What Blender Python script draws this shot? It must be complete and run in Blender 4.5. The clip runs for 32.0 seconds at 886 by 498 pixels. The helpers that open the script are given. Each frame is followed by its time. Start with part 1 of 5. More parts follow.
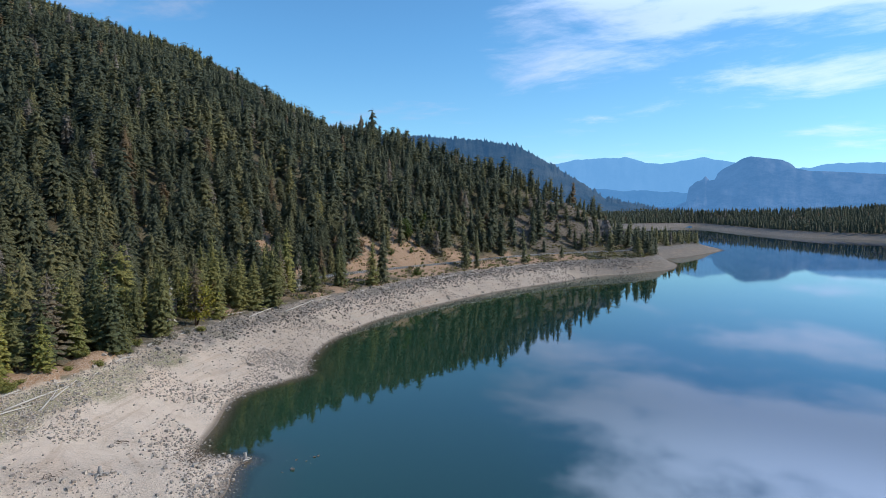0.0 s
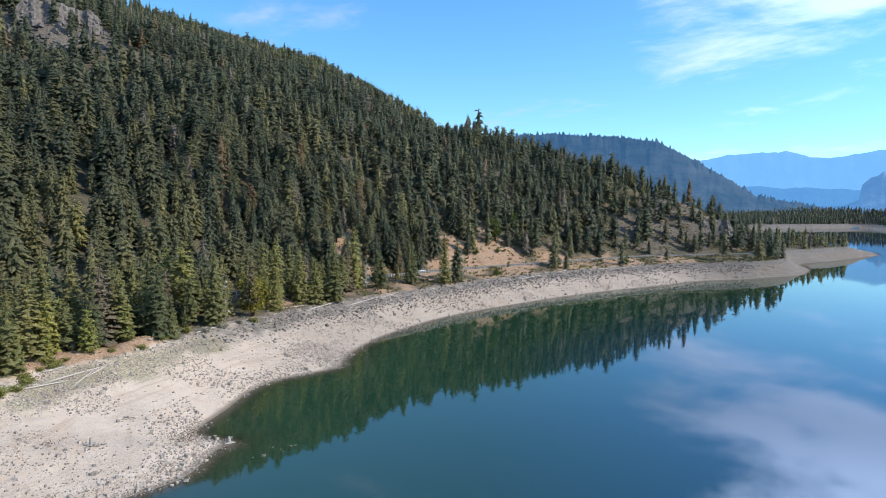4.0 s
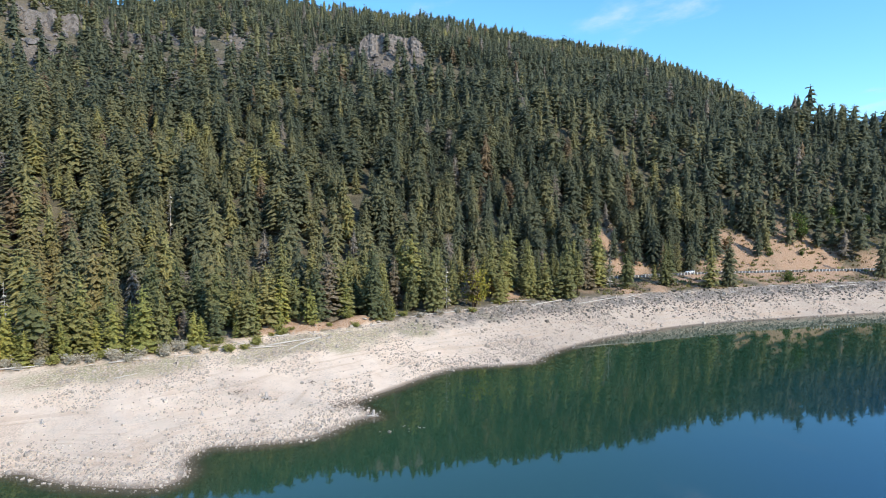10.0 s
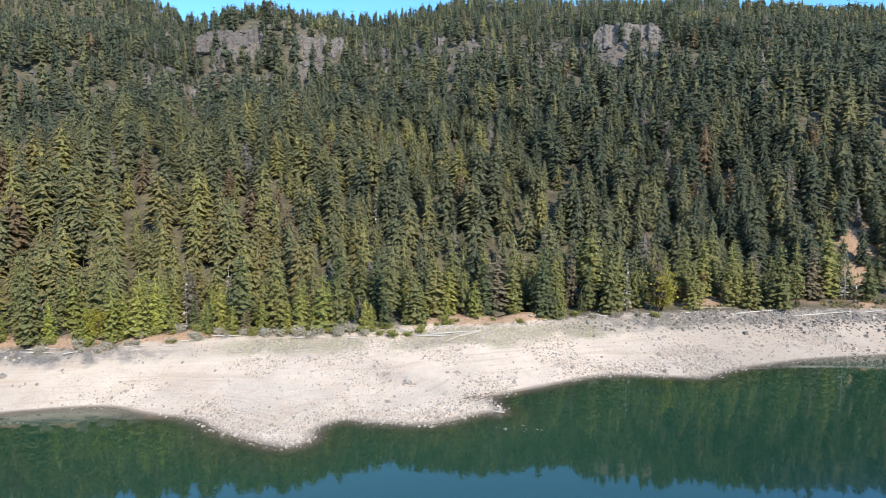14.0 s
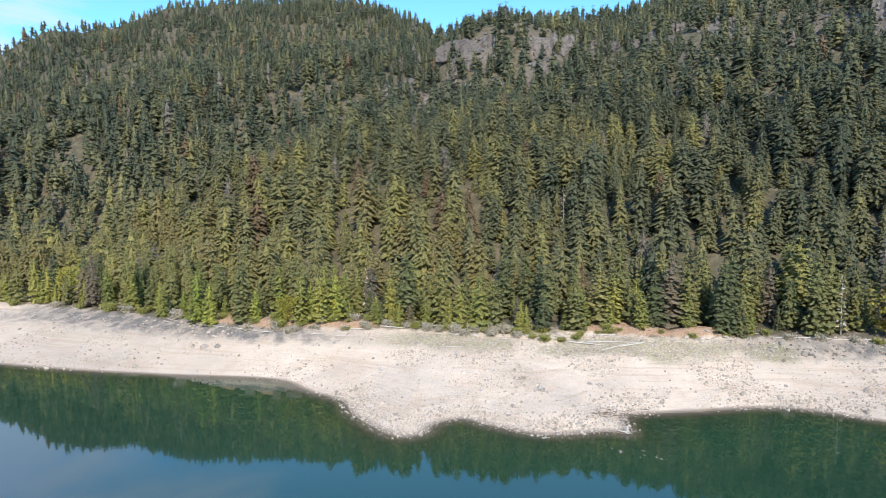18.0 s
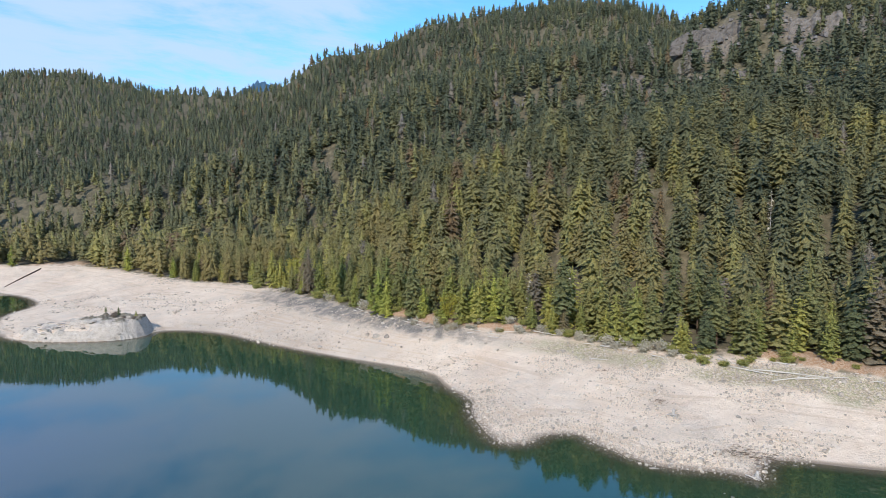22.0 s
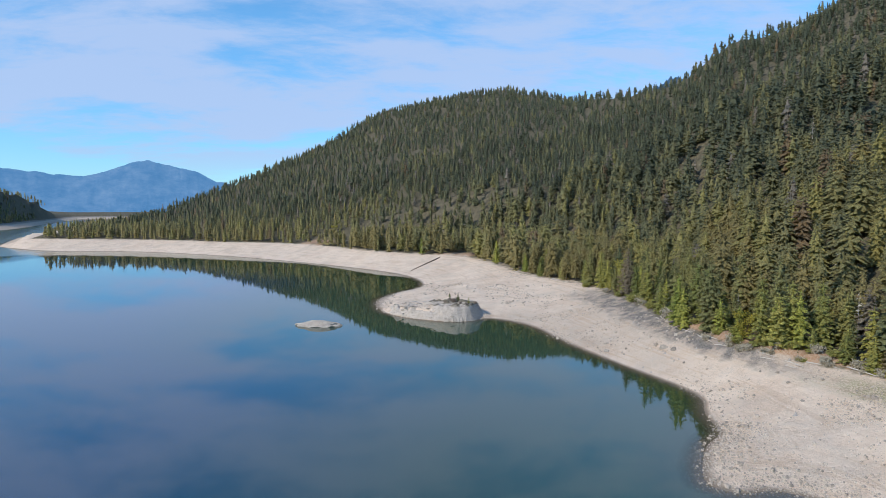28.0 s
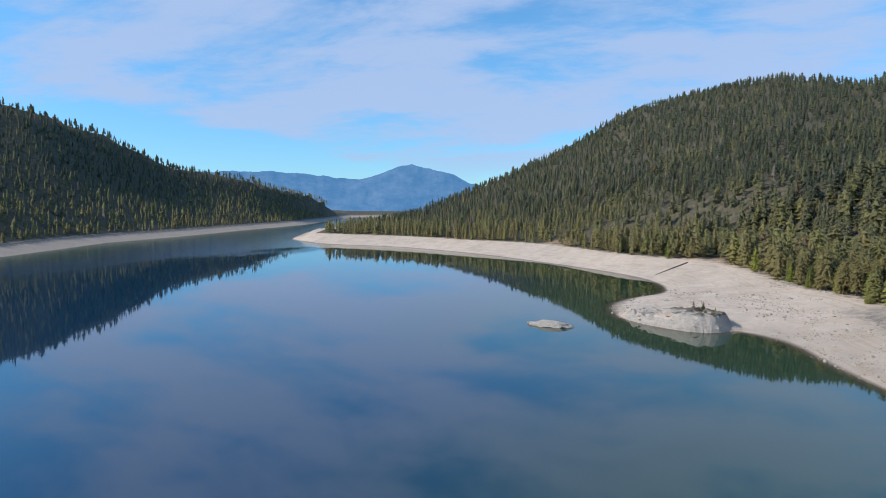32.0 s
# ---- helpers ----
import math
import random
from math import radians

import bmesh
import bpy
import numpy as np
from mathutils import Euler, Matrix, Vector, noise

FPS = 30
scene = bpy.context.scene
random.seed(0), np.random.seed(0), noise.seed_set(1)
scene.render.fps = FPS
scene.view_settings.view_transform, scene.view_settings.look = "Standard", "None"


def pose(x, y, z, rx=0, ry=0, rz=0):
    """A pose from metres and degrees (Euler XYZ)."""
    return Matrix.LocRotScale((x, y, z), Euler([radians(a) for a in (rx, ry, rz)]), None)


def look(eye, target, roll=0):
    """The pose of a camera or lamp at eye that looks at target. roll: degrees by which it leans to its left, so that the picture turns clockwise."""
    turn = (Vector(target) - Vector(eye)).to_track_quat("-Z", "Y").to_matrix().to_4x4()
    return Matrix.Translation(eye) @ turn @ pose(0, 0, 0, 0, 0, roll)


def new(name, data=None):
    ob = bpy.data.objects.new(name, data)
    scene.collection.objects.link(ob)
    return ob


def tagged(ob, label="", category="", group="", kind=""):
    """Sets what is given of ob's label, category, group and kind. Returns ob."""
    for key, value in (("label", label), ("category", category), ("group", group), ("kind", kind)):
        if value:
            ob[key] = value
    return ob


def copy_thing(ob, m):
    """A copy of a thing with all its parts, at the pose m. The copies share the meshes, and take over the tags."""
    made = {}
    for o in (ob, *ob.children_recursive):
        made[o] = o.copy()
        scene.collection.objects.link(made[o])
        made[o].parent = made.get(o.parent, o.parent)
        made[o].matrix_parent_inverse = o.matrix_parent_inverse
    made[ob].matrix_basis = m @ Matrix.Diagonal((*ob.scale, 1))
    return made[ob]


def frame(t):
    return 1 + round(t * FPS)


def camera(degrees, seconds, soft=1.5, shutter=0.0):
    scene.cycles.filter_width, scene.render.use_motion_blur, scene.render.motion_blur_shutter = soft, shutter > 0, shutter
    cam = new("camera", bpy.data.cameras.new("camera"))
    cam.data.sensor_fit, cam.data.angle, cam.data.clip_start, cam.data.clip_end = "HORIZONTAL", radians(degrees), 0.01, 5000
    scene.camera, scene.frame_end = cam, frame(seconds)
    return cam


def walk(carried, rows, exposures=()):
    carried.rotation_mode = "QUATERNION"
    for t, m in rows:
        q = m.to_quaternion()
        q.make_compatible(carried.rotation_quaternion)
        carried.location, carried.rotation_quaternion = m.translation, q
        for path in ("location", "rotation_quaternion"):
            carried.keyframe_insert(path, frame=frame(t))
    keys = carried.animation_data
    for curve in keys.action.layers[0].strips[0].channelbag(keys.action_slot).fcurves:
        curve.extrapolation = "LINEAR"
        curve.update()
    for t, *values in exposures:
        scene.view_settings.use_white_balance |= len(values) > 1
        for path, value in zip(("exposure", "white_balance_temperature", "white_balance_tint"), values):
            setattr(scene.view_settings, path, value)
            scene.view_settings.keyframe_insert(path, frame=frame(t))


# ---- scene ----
cam = camera(69.87, 32.0, soft=0.8)
PATH = [
    (0, (-85.91, -99.39, 51.85), (-68.901, -88.958, 50.517), 0.66),
    (1, (-80.63, -106.04, 52.11), (-64.168, -94.757, 50.781), 0.46),
    (2, (-75.28, -113.03, 52.06), (-59.417, -100.926, 50.710), 0.49),
    (3, (-69.69, -120.12, 52.19), (-54.518, -107.165, 50.795), 0.61),
    (4, (-63.77, -126.75, 52.53), (-49.479, -112.833, 51.110), 0.64),
    (5, (-57.57, -132.18, 52.55), (-44.459, -117.149, 51.114), 0.52),
    (6, (-50.85, -136.26, 52.04), (-39.260, -120.022, 50.591), 0.28),
    (7, (-43.35, -139.39, 51.21), (-33.518, -122.038, 49.760), 0.06),
    (8, (-35.94, -141.92, 50.58), (-27.681, -123.762, 49.144), -0.10),
    (9, (-28.85, -144.17, 50.37), (-21.994, -125.433, 48.948), -0.20),
    (10, (-21.55, -146.29, 50.43), (-16.378, -127.023, 48.977), -0.25),
    (11, (-13.99, -147.40, 50.48), (-10.771, -127.721, 48.998), -0.30),
    (12, (-6.34, -147.89, 50.45), (-5.189, -127.982, 48.962), -0.38),
    (13, (1.39, -148.11, 50.42), (0.473, -128.188, 48.912), -0.45),
    (14, (9.16, -148.23, 50.46), (6.231, -128.503, 48.941), -0.50),
    (15, (16.82, -147.21, 50.63), (11.921, -127.883, 49.097), -0.57),
    (16, (24.21, -144.31, 50.88), (17.348, -125.585, 49.345), -0.69),
    (17, (31.17, -140.44, 51.13), (22.442, -122.514, 49.605), -0.75),
    (18, (37.67, -136.72, 51.32), (27.221, -119.725, 49.808), -0.64),
    (19, (43.89, -132.84, 51.45), (31.865, -116.931, 49.960), -0.40),
    (20, (49.94, -128.03, 51.55), (36.409, -113.367, 50.104), -0.11),
    (21, (55.79, -122.32, 51.65), (40.856, -109.088, 50.243), 0.02),
    (22, (60.76, -115.59, 51.80), (44.529, -103.982, 50.400), -0.13),
    (23, (64.84, -108.56, 51.98), (47.487, -98.713, 50.568), -0.34),
    (24, (68.13, -101.54, 52.19), (49.855, -93.537, 50.772), -0.36),
    (25, (71.13, -94.46, 52.59), (52.136, -88.351, 51.154), -0.29),
    (26, (74.11, -87.25, 53.21), (54.600, -83.112, 51.755), -0.28),
    (27, (75.80, -80.48, 53.48), (55.956, -78.501, 52.021), -0.28),
    (28, (75.95, -74.86, 53.27), (56.013, -75.270, 51.849), -0.24),
    (29, (75.28, -71.71, 53.03), (55.505, -74.379, 51.652), -0.17),
    (30, (74.47, -70.72, 53.01), (55.052, -75.325, 51.632), -0.09),
    (31, (73.45, -70.45, 52.89), (54.520, -76.754, 51.511), -0.03),
    (32, (72.30, -70.18, 52.65), (53.965, -78.040, 51.270), 0.02),
]
EXPOSURE = [(0, -0.36), (2, -0.1), (4, 0.1), (8, 0.32), (13, 0.43), (17, 0.5), (19, 0.36), (23, 0.1), (26, -0.08), (32, -0.26)]
walk(cam, [(t, look(eye, target, roll)) for t, eye, target, roll in PATH], EXPOSURE)

# ---- world, sun ----
SUN_BEARING, SUN_HEIGHT = -144.0, 36.0
sun_from = Vector((-math.sin(radians(SUN_BEARING)) * math.cos(radians(SUN_HEIGHT)),
                   math.cos(radians(SUN_BEARING)) * math.cos(radians(SUN_HEIGHT)), math.sin(radians(SUN_HEIGHT))))
sun_data = bpy.data.lights.new("sun", "SUN")
sun_data.energy, sun_data.angle, sun_data.color = 4.1, radians(0.53), (1.0, 0.93, 0.81)
sun = new("sun", sun_data)
sun.matrix_world = look(sun_from * 100, (0, 0, 0))

world = bpy.data.worlds.new("sky")
scene.world = world
world.use_nodes = True
wt = world.node_tree
wt.nodes.clear()


def wmath(op, a, b=None):
    node = wt.nodes.new("ShaderNodeMath")
    node.operation = op
    for i, v in enumerate((a, b)):
        if v is None:
            continue
        if isinstance(v, (int, float)):
            node.inputs[i].default_value = v
        else:
            wt.links.new(v, node.inputs[i])
    return node.outputs[0]


sky = wt.nodes.new("ShaderNodeTexSky")
sky.sky_type = "NISHITA"
sky.sun_disc = False
sky.sun_elevation = radians(SUN_HEIGHT)
sky.sun_rotation = radians(-SUN_BEARING)
sky.altitude, sky.air_density, sky.dust_density, sky.ozone_density = 900, 1.0, 0.12, 2.2
coord = wt.nodes.new("ShaderNodeTexCoord")
split = wt.nodes.new("ShaderNodeSeparateXYZ")
wt.links.new(coord.outputs["Generated"], split.inputs[0])
dx, dy, dz = split.outputs
# the cloud sheet lies high above: its plan is the direction over the height
lift = wmath("ADD", wmath("MAXIMUM", dz, 0.0), 0.14)
plan = wt.nodes.new("ShaderNodeCombineXYZ")
wt.links.new(wmath("DIVIDE", dx, lift), plan.inputs[0])
wt.links.new(wmath("DIVIDE", dy, lift), plan.inputs[1])
warp = wt.nodes.new("ShaderNodeTexNoise")
warp.inputs["Scale"].default_value, warp.inputs["Detail"].default_value = 0.5, 3.0
wt.links.new(plan.outputs[0], warp.inputs["Vector"])
mixv = wt.nodes.new("ShaderNodeVectorMath")
mixv.operation = "MULTIPLY_ADD"
wt.links.new(warp.outputs["Color"], mixv.inputs[0])
mixv.inputs[1].default_value = (0.9, 0.9, 0.0)
wt.links.new(plan.outputs[0], mixv.inputs[2])
stretch = wt.nodes.new("ShaderNodeMapping")
stretch.inputs["Rotation"].default_value = (0, 0, radians(25))
stretch.inputs["Scale"].default_value = (1.0, 0.62, 1.0)
wt.links.new(mixv.outputs[0], stretch.inputs["Vector"])
veil = wt.nodes.new("ShaderNodeTexNoise")
veil.inputs["Scale"].default_value, veil.inputs["Detail"].default_value, veil.inputs["Roughness"].default_value = 1.5, 10.0, 0.62
wt.links.new(stretch.outputs[0], veil.inputs["Vector"])


def toward(bearing, lo, hi):
    """1 in the part of the sky round a bearing, 0 away from it."""
    a = radians(bearing)
    dot = wmath("ADD", wmath("MULTIPLY", dx, -math.sin(a)), wmath("MULTIPLY", dy, math.cos(a)))
    node = wt.nodes.new("ShaderNodeMapRange")
    node.interpolation_type = "SMOOTHSTEP"
    wt.links.new(dot, node.inputs[0])
    node.inputs[1].default_value, node.inputs[2].default_value = lo, hi
    return node.outputs[0]


west = toward(112, 0.1, 0.88)
east = toward(-112, 0.6, 0.98)
high = wt.nodes.new("ShaderNodeMapRange")
high.interpolation_type = "SMOOTHSTEP"
wt.links.new(dz, high.inputs[0])
high.inputs[1].default_value, high.inputs[2].default_value = 0.17, 0.3
bank_cloud = wmath("MULTIPLY", toward(-89, 0.79, 0.93), high.outputs[0])
low_west = wt.nodes.new("ShaderNodeMapRange")
low_west.interpolation_type = "SMOOTHSTEP"
wt.links.new(wmath("ADD", dz, wmath("MULTIPLY", toward(150, 0.82, 1.0), -0.1)), low_west.inputs[0])
low_west.inputs[1].default_value, low_west.inputs[2].default_value, low_west.inputs[3].default_value, low_west.inputs[4].default_value = 0.0, 0.06, -0.4, 0.0
cover = wmath("ADD", wmath("MULTIPLY", west, 0.21), wmath("ADD", wmath("MULTIPLY", east, 0.1), wmath("MULTIPLY", bank_cloud, 0.2)))
amount = wt.nodes.new("ShaderNodeMapRange")
amount.interpolation_type = "SMOOTHSTEP"
wt.links.new(wmath("ADD", veil.outputs["Fac"], wmath("ADD", cover, wmath("MULTIPLY", low_west.outputs[0], west))), amount.inputs[0])
amount.inputs[1].default_value, amount.inputs[2].default_value = 0.56, 0.77
fade = wt.nodes.new("ShaderNodeMapRange")
fade.interpolation_type = "SMOOTHSTEP"
wt.links.new(dz, fade.inputs[0])
fade.inputs[1].default_value, fade.inputs[2].default_value = 0.01, 0.1
cloudy = wmath("MULTIPLY", wmath("MULTIPLY", amount.outputs[0], fade.outputs[0]), 0.85)
mixc = wt.nodes.new("ShaderNodeMix")
mixc.data_type = "RGBA"
wt.links.new(cloudy, mixc.inputs["Factor"])
tone = wt.nodes.new("ShaderNodeMix")
tone.data_type, tone.blend_type = "RGBA", "MULTIPLY"
tone.inputs["Factor"].default_value = 1.0
wt.links.new(sky.outputs[0], tone.inputs["A"])
haze = wt.nodes.new("ShaderNodeMix")
haze.data_type = "RGBA"
low = wt.nodes.new("ShaderNodeMix")
low.data_type = "RGBA"
low.inputs["A"].default_value, low.inputs["B"].default_value = (0.42, 0.68, 0.94, 1), (0.66, 0.93, 1.06, 1)
wt.links.new(toward(-88, 0.2, 0.85), low.inputs["Factor"])
wt.links.new(low.outputs["Result"], haze.inputs["A"])
haze.inputs["B"].default_value = (0.58, 1.0, 1.2, 1)
wt.links.new(wmath("MINIMUM", wmath("MULTIPLY", wmath("MAXIMUM", dz, 0.0), 4.0), 1.0), haze.inputs["Factor"])
wt.links.new(haze.outputs["Result"], tone.inputs["B"])
wt.links.new(tone.outputs["Result"], mixc.inputs["A"])
above = wt.nodes.new("ShaderNodeMapRange")
above.interpolation_type = "SMOOTHSTEP"
wt.links.new(dz, above.inputs[0])
above.inputs[1].default_value, above.inputs[2].default_value, above.inputs[3].default_value, above.inputs[4].default_value = 0.27, 0.4, 1.0, 5.0
near_sun = wmath("ADD", 1.0, wmath("MULTIPLY", wmath("MULTIPLY", toward(-115, 0.35, 1.0), 1.0), above.outputs[0]))
lit = wt.nodes.new("ShaderNodeVectorMath")
lit.operation = "SCALE"
lit.inputs[0].default_value = (2.75, 3.6, 5.35)
wt.links.new(near_sun, lit.inputs["Scale"])
wt.links.new(lit.outputs[0], mixc.inputs["B"])
bg = wt.nodes.new("ShaderNodeBackground")
bg.inputs["Strength"].default_value = 0.19
wt.links.new(mixc.outputs["Result"], bg.inputs["Color"])
out = wt.nodes.new("ShaderNodeOutputWorld")
wt.links.new(bg.outputs[0], out.inputs["Surface"])


# ---- materials ----
class Nodes:
    """A short way to write node materials."""

    def __init__(self, name, rough=0.8, spec=0.3):
        self.mat = bpy.data.materials.new(name)
        self.mat.use_nodes = True
        self.tree = self.mat.node_tree
        self.shader = self.tree.nodes["Principled BSDF"]
        self.shader.inputs["Roughness"].default_value = rough
        self.shader.inputs["Specular IOR Level"].default_value = spec

    def link(self, a, b):
        self.tree.links.new(a, b)

    def node(self, kind):
        return self.tree.nodes.new(kind)

    def place(self):
        return self.node("ShaderNodeNewGeometry").outputs["Position"]

    def local(self):
        return self.node("ShaderNodeTexCoord").outputs["Object"]

    def noise(self, where, scale, detail=4.0, rough=0.6, stretch=None):
        if stretch:
            m = self.node("ShaderNodeMapping")
            m.inputs["Scale"].default_value = stretch
            self.link(where, m.inputs["Vector"])
            where = m.outputs[0]
        n = self.node("ShaderNodeTexNoise")
        n.inputs["Scale"].default_value, n.inputs["Detail"].default_value, n.inputs["Roughness"].default_value = scale, detail, rough
        self.link(where, n.inputs["Vector"])
        return n.outputs["Fac"]

    def ramp(self, value, stops):
        r = self.node("ShaderNodeValToRGB")
        r.color_ramp.elements.remove(r.color_ramp.elements[1])
        for i, (at, col) in enumerate(stops):
            e = r.color_ramp.elements[0] if i == 0 else r.color_ramp.elements.new(at)
            e.position, e.color = at, (*col, 1)
        self.link(value, r.inputs[0])
        return r.outputs[0]

    def range(self, value, a, b, c=0.0, d=1.0):
        m = self.node("ShaderNodeMapRange")
        m.interpolation_type = "SMOOTHSTEP"
        self.link(value, m.inputs[0])
        for i, v in enumerate((a, b, c, d)):
            m.inputs[i + 1].default_value = v
        return m.outputs[0]

    def math(self, op, a, b):
        m = self.node("ShaderNodeMath")
        m.operation = op
        for i, v in enumerate((a, b)):
            if isinstance(v, (int, float)):
                m.inputs[i].default_value = v
            else:
                self.link(v, m.inputs[i])
        return m.outputs[0]

    def mix(self, factor, a, b, blend="MIX"):
        m = self.node("ShaderNodeMix")
        m.data_type, m.blend_type = "RGBA", blend
        for key, v in (("Factor", factor), ("A", a), ("B", b)):
            if isinstance(v, (int, float)):
                m.inputs[key].default_value = v
            elif isinstance(v, tuple):
                m.inputs[key].default_value = (*v, 1)
            else:
                self.link(v, m.inputs[key])
        return m.outputs["Result"]

    def color(self, c):
        if isinstance(c, tuple):
            self.shader.inputs["Base Color"].default_value = (*c, 1)
        else:
            self.link(c, self.shader.inputs["Base Color"])
        return self

    def bump(self, height, strength=0.5, distance=0.1):
        b = self.node("ShaderNodeBump")
        b.inputs["Strength"].default_value, b.inputs["Distance"].default_value = strength, distance
        self.link(height, b.inputs["Height"])
        self.link(b.outputs[0], self.shader.inputs["Normal"])
        return self


def attr(n, name):
    a = n.node("ShaderNodeAttribute")
    a.attribute_name = name
    return a.outputs["Fac"]


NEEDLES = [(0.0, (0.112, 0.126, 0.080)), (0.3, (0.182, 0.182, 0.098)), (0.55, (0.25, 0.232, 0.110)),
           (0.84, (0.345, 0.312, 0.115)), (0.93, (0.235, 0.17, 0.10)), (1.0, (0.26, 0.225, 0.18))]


def let_through(n, share):
    """Leaves let part of the light through."""
    base = n.shader.inputs["Base Color"].links[0].from_socket
    back = n.node("ShaderNodeBsdfTranslucent")
    n.link(base, back.inputs["Color"])
    both = n.node("ShaderNodeMixShader")
    both.inputs[0].default_value = share
    n.link(n.shader.outputs[0], both.inputs[1])
    n.link(back.outputs[0], both.inputs[2])
    n.link(both.outputs[0], n.tree.nodes["Material Output"].inputs["Surface"])
    return n.mat


def needled(n, base):
    """Needle colour with the mottle and relief of small twigs."""
    geo = n.node("ShaderNodeNewGeometry")
    base = n.mix(1.0, base, n.ramp(geo.outputs["Random Per Island"], [(0, (0.86, 0.88, 0.88)), (1, (1.14, 1.12, 1.1))]), "MULTIPLY")
    twig = n.noise(geo.outputs["Position"], 2.0, 4, 0.72)
    n.color(n.mix(1.0, base, n.ramp(twig, [(0.34, (0.52, 0.54, 0.58)), (0.5, (0.95, 0.95, 0.95)), (0.66, (1.45, 1.42, 1.3))]), "MULTIPLY"))
    n.bump(twig, 0.8, 0.5)
    return let_through(n, 0.38)


def needle_material(name, source):
    n = Nodes(name, 0.75, 0.25)
    rnd = n.node("ShaderNodeObjectInfo").outputs["Random"] if source == "object" else attr(n, "tint")
    return needled(n, n.ramp(rnd, NEEDLES if source == "tint" else [(0.0, (0.132, 0.15, 0.076)), (0.3, (0.205, 0.21, 0.09)), (0.62, (0.275, 0.262, 0.104)), (0.88, (0.345, 0.325, 0.11)), (0.94, (0.25, 0.20, 0.12)), (1.0, (0.25, 0.21, 0.16))]))


def bark_material(name, a, b):
    n = Nodes(name, 0.9, 0.2)
    g = n.noise(n.local(), 3.0, 5, 0.65, (4, 4, 0.6))
    n.color(n.ramp(g, [(0.3, a), (0.7, b)])).bump(g, 0.6, 0.05)
    return n.mat


M_NEEDLE = needle_material("conifer needles", "object")
M_FOREST = needle_material("forest needles", "tint")
n = Nodes("bright young needles", 0.7, 0.25)
M_LARCH = needled(n, n.ramp(n.node("ShaderNodeObjectInfo").outputs["Random"], [(0, (0.26, 0.30, 0.075)), (1, (0.44, 0.43, 0.10))]))
n = Nodes("olive-yellow needles", 0.72, 0.25)
tree_tone = n.ramp(n.node("ShaderNodeObjectInfo").outputs["Random"], [(0, (0.23, 0.25, 0.082)), (0.5, (0.32, 0.318, 0.096)), (1, (0.43, 0.40, 0.115))])
M_GOLD = needled(n, tree_tone)
M_BARK = bark_material("bark", (0.06, 0.04, 0.028), (0.16, 0.11, 0.075))
M_DEAD = bark_material("weathered wood", (0.26, 0.23, 0.20), (0.5, 0.46, 0.42))
M_DRIFT = bark_material("bleached driftwood", (0.38, 0.33, 0.28), (0.62, 0.57, 0.5))


def leaf_material(name, a, b):
    n = Nodes(name, 0.6, 0.3)
    isle = n.node("ShaderNodeNewGeometry").outputs["Random Per Island"]
    n.color(n.ramp(isle, [(0, a), (1, b)]))
    return let_through(n, 0.3)


M_YELLOW = leaf_material("autumn leaves", (0.2, 0.195, 0.035), (0.42, 0.35, 0.055))
M_LEAF = leaf_material("green leaves", (0.06, 0.1, 0.02), (0.15, 0.19, 0.04))
M_RUST = leaf_material("rust leaves", (0.16, 0.1, 0.045), (0.3, 0.18, 0.08))
M_OLIVE = leaf_material("olive leaves", (0.21, 0.22, 0.06), (0.38, 0.35, 0.11))
M_SAGE = leaf_material("pale dry brush", (0.36, 0.32, 0.24), (0.56, 0.50, 0.39))

# water: dark green body, mirror-smooth with faint ripples, ruffled by wind far down the lake; thin over the shallows
n = Nodes("lake water", 0.02, 0.5)
n.shader.inputs["IOR"].default_value = 1.74
where = n.place()
wxyz = n.node("ShaderNodeSeparateXYZ")
n.link(where, wxyz.inputs[0])
calm = n.noise(where, 0.35, 3, 0.5)
swell = n.noise(where, 0.035, 2, 0.5)
drift = n.noise(where, 0.006, 3, 0.5, (1.0, 3.0, 1.0))
reach = n.math("ADD", n.math("MULTIPLY", wxyz.outputs[1], -1.0), n.math("MULTIPLY", n.math("SUBTRACT", drift, 0.5), 260.0))
wind = n.math("MULTIPLY", n.range(reach, 500, 590), n.range(wxyz.outputs[0], 200, -200))
n.link(n.math("ADD", 0.03, n.math("MULTIPLY", wind, 0.14)), n.shader.inputs["Roughness"])
n.bump(n.math("ADD", calm, n.math("MULTIPLY", swell, 2.0)), 0.055, 0.05)
depth = attr(n, "depth")
n.color(n.ramp(n.math("DIVIDE", depth, 24.0), [(0, (0.06, 0.052, 0.028)), (0.03, (0.034, 0.056, 0.028)), (0.12, (0.020, 0.056, 0.029)), (0.45, (0.013, 0.044, 0.026)), (1, (0.005, 0.035, 0.078))]))
n.link(n.range(depth, -0.03, 1.1, 0.45, 1.0), n.shader.inputs["Alpha"])
M_WATER = n.mat

# ground: pale silt and cobble below the old waterline, dark gravel at its rim, dry forest floor above
n = Nodes("shore and slope ground", 0.92, 0.2)
where = n.place()
xyz = n.node("ShaderNodeSeparateXYZ")
n.link(where, xyz.inputs[0])
big, mid, fine = n.noise(where, 0.03, 4), n.noise(where, 0.22, 5, 0.65), n.noise(where, 2.2, 5, 0.7)
silt = n.ramp(mid, [(0.32, (0.64, 0.495, 0.375)), (0.5, (0.70, 0.56, 0.435)), (0.68, (0.74, 0.605, 0.48))])
silt = n.mix(n.range(big, 0.52, 0.66, 0, 0.5), silt, (0.61, 0.46, 0.345))
pebble = n.node("ShaderNodeTexVoronoi")
pebble.inputs["Scale"].default_value = 3.2
n.link(where, pebble.inputs["Vector"])
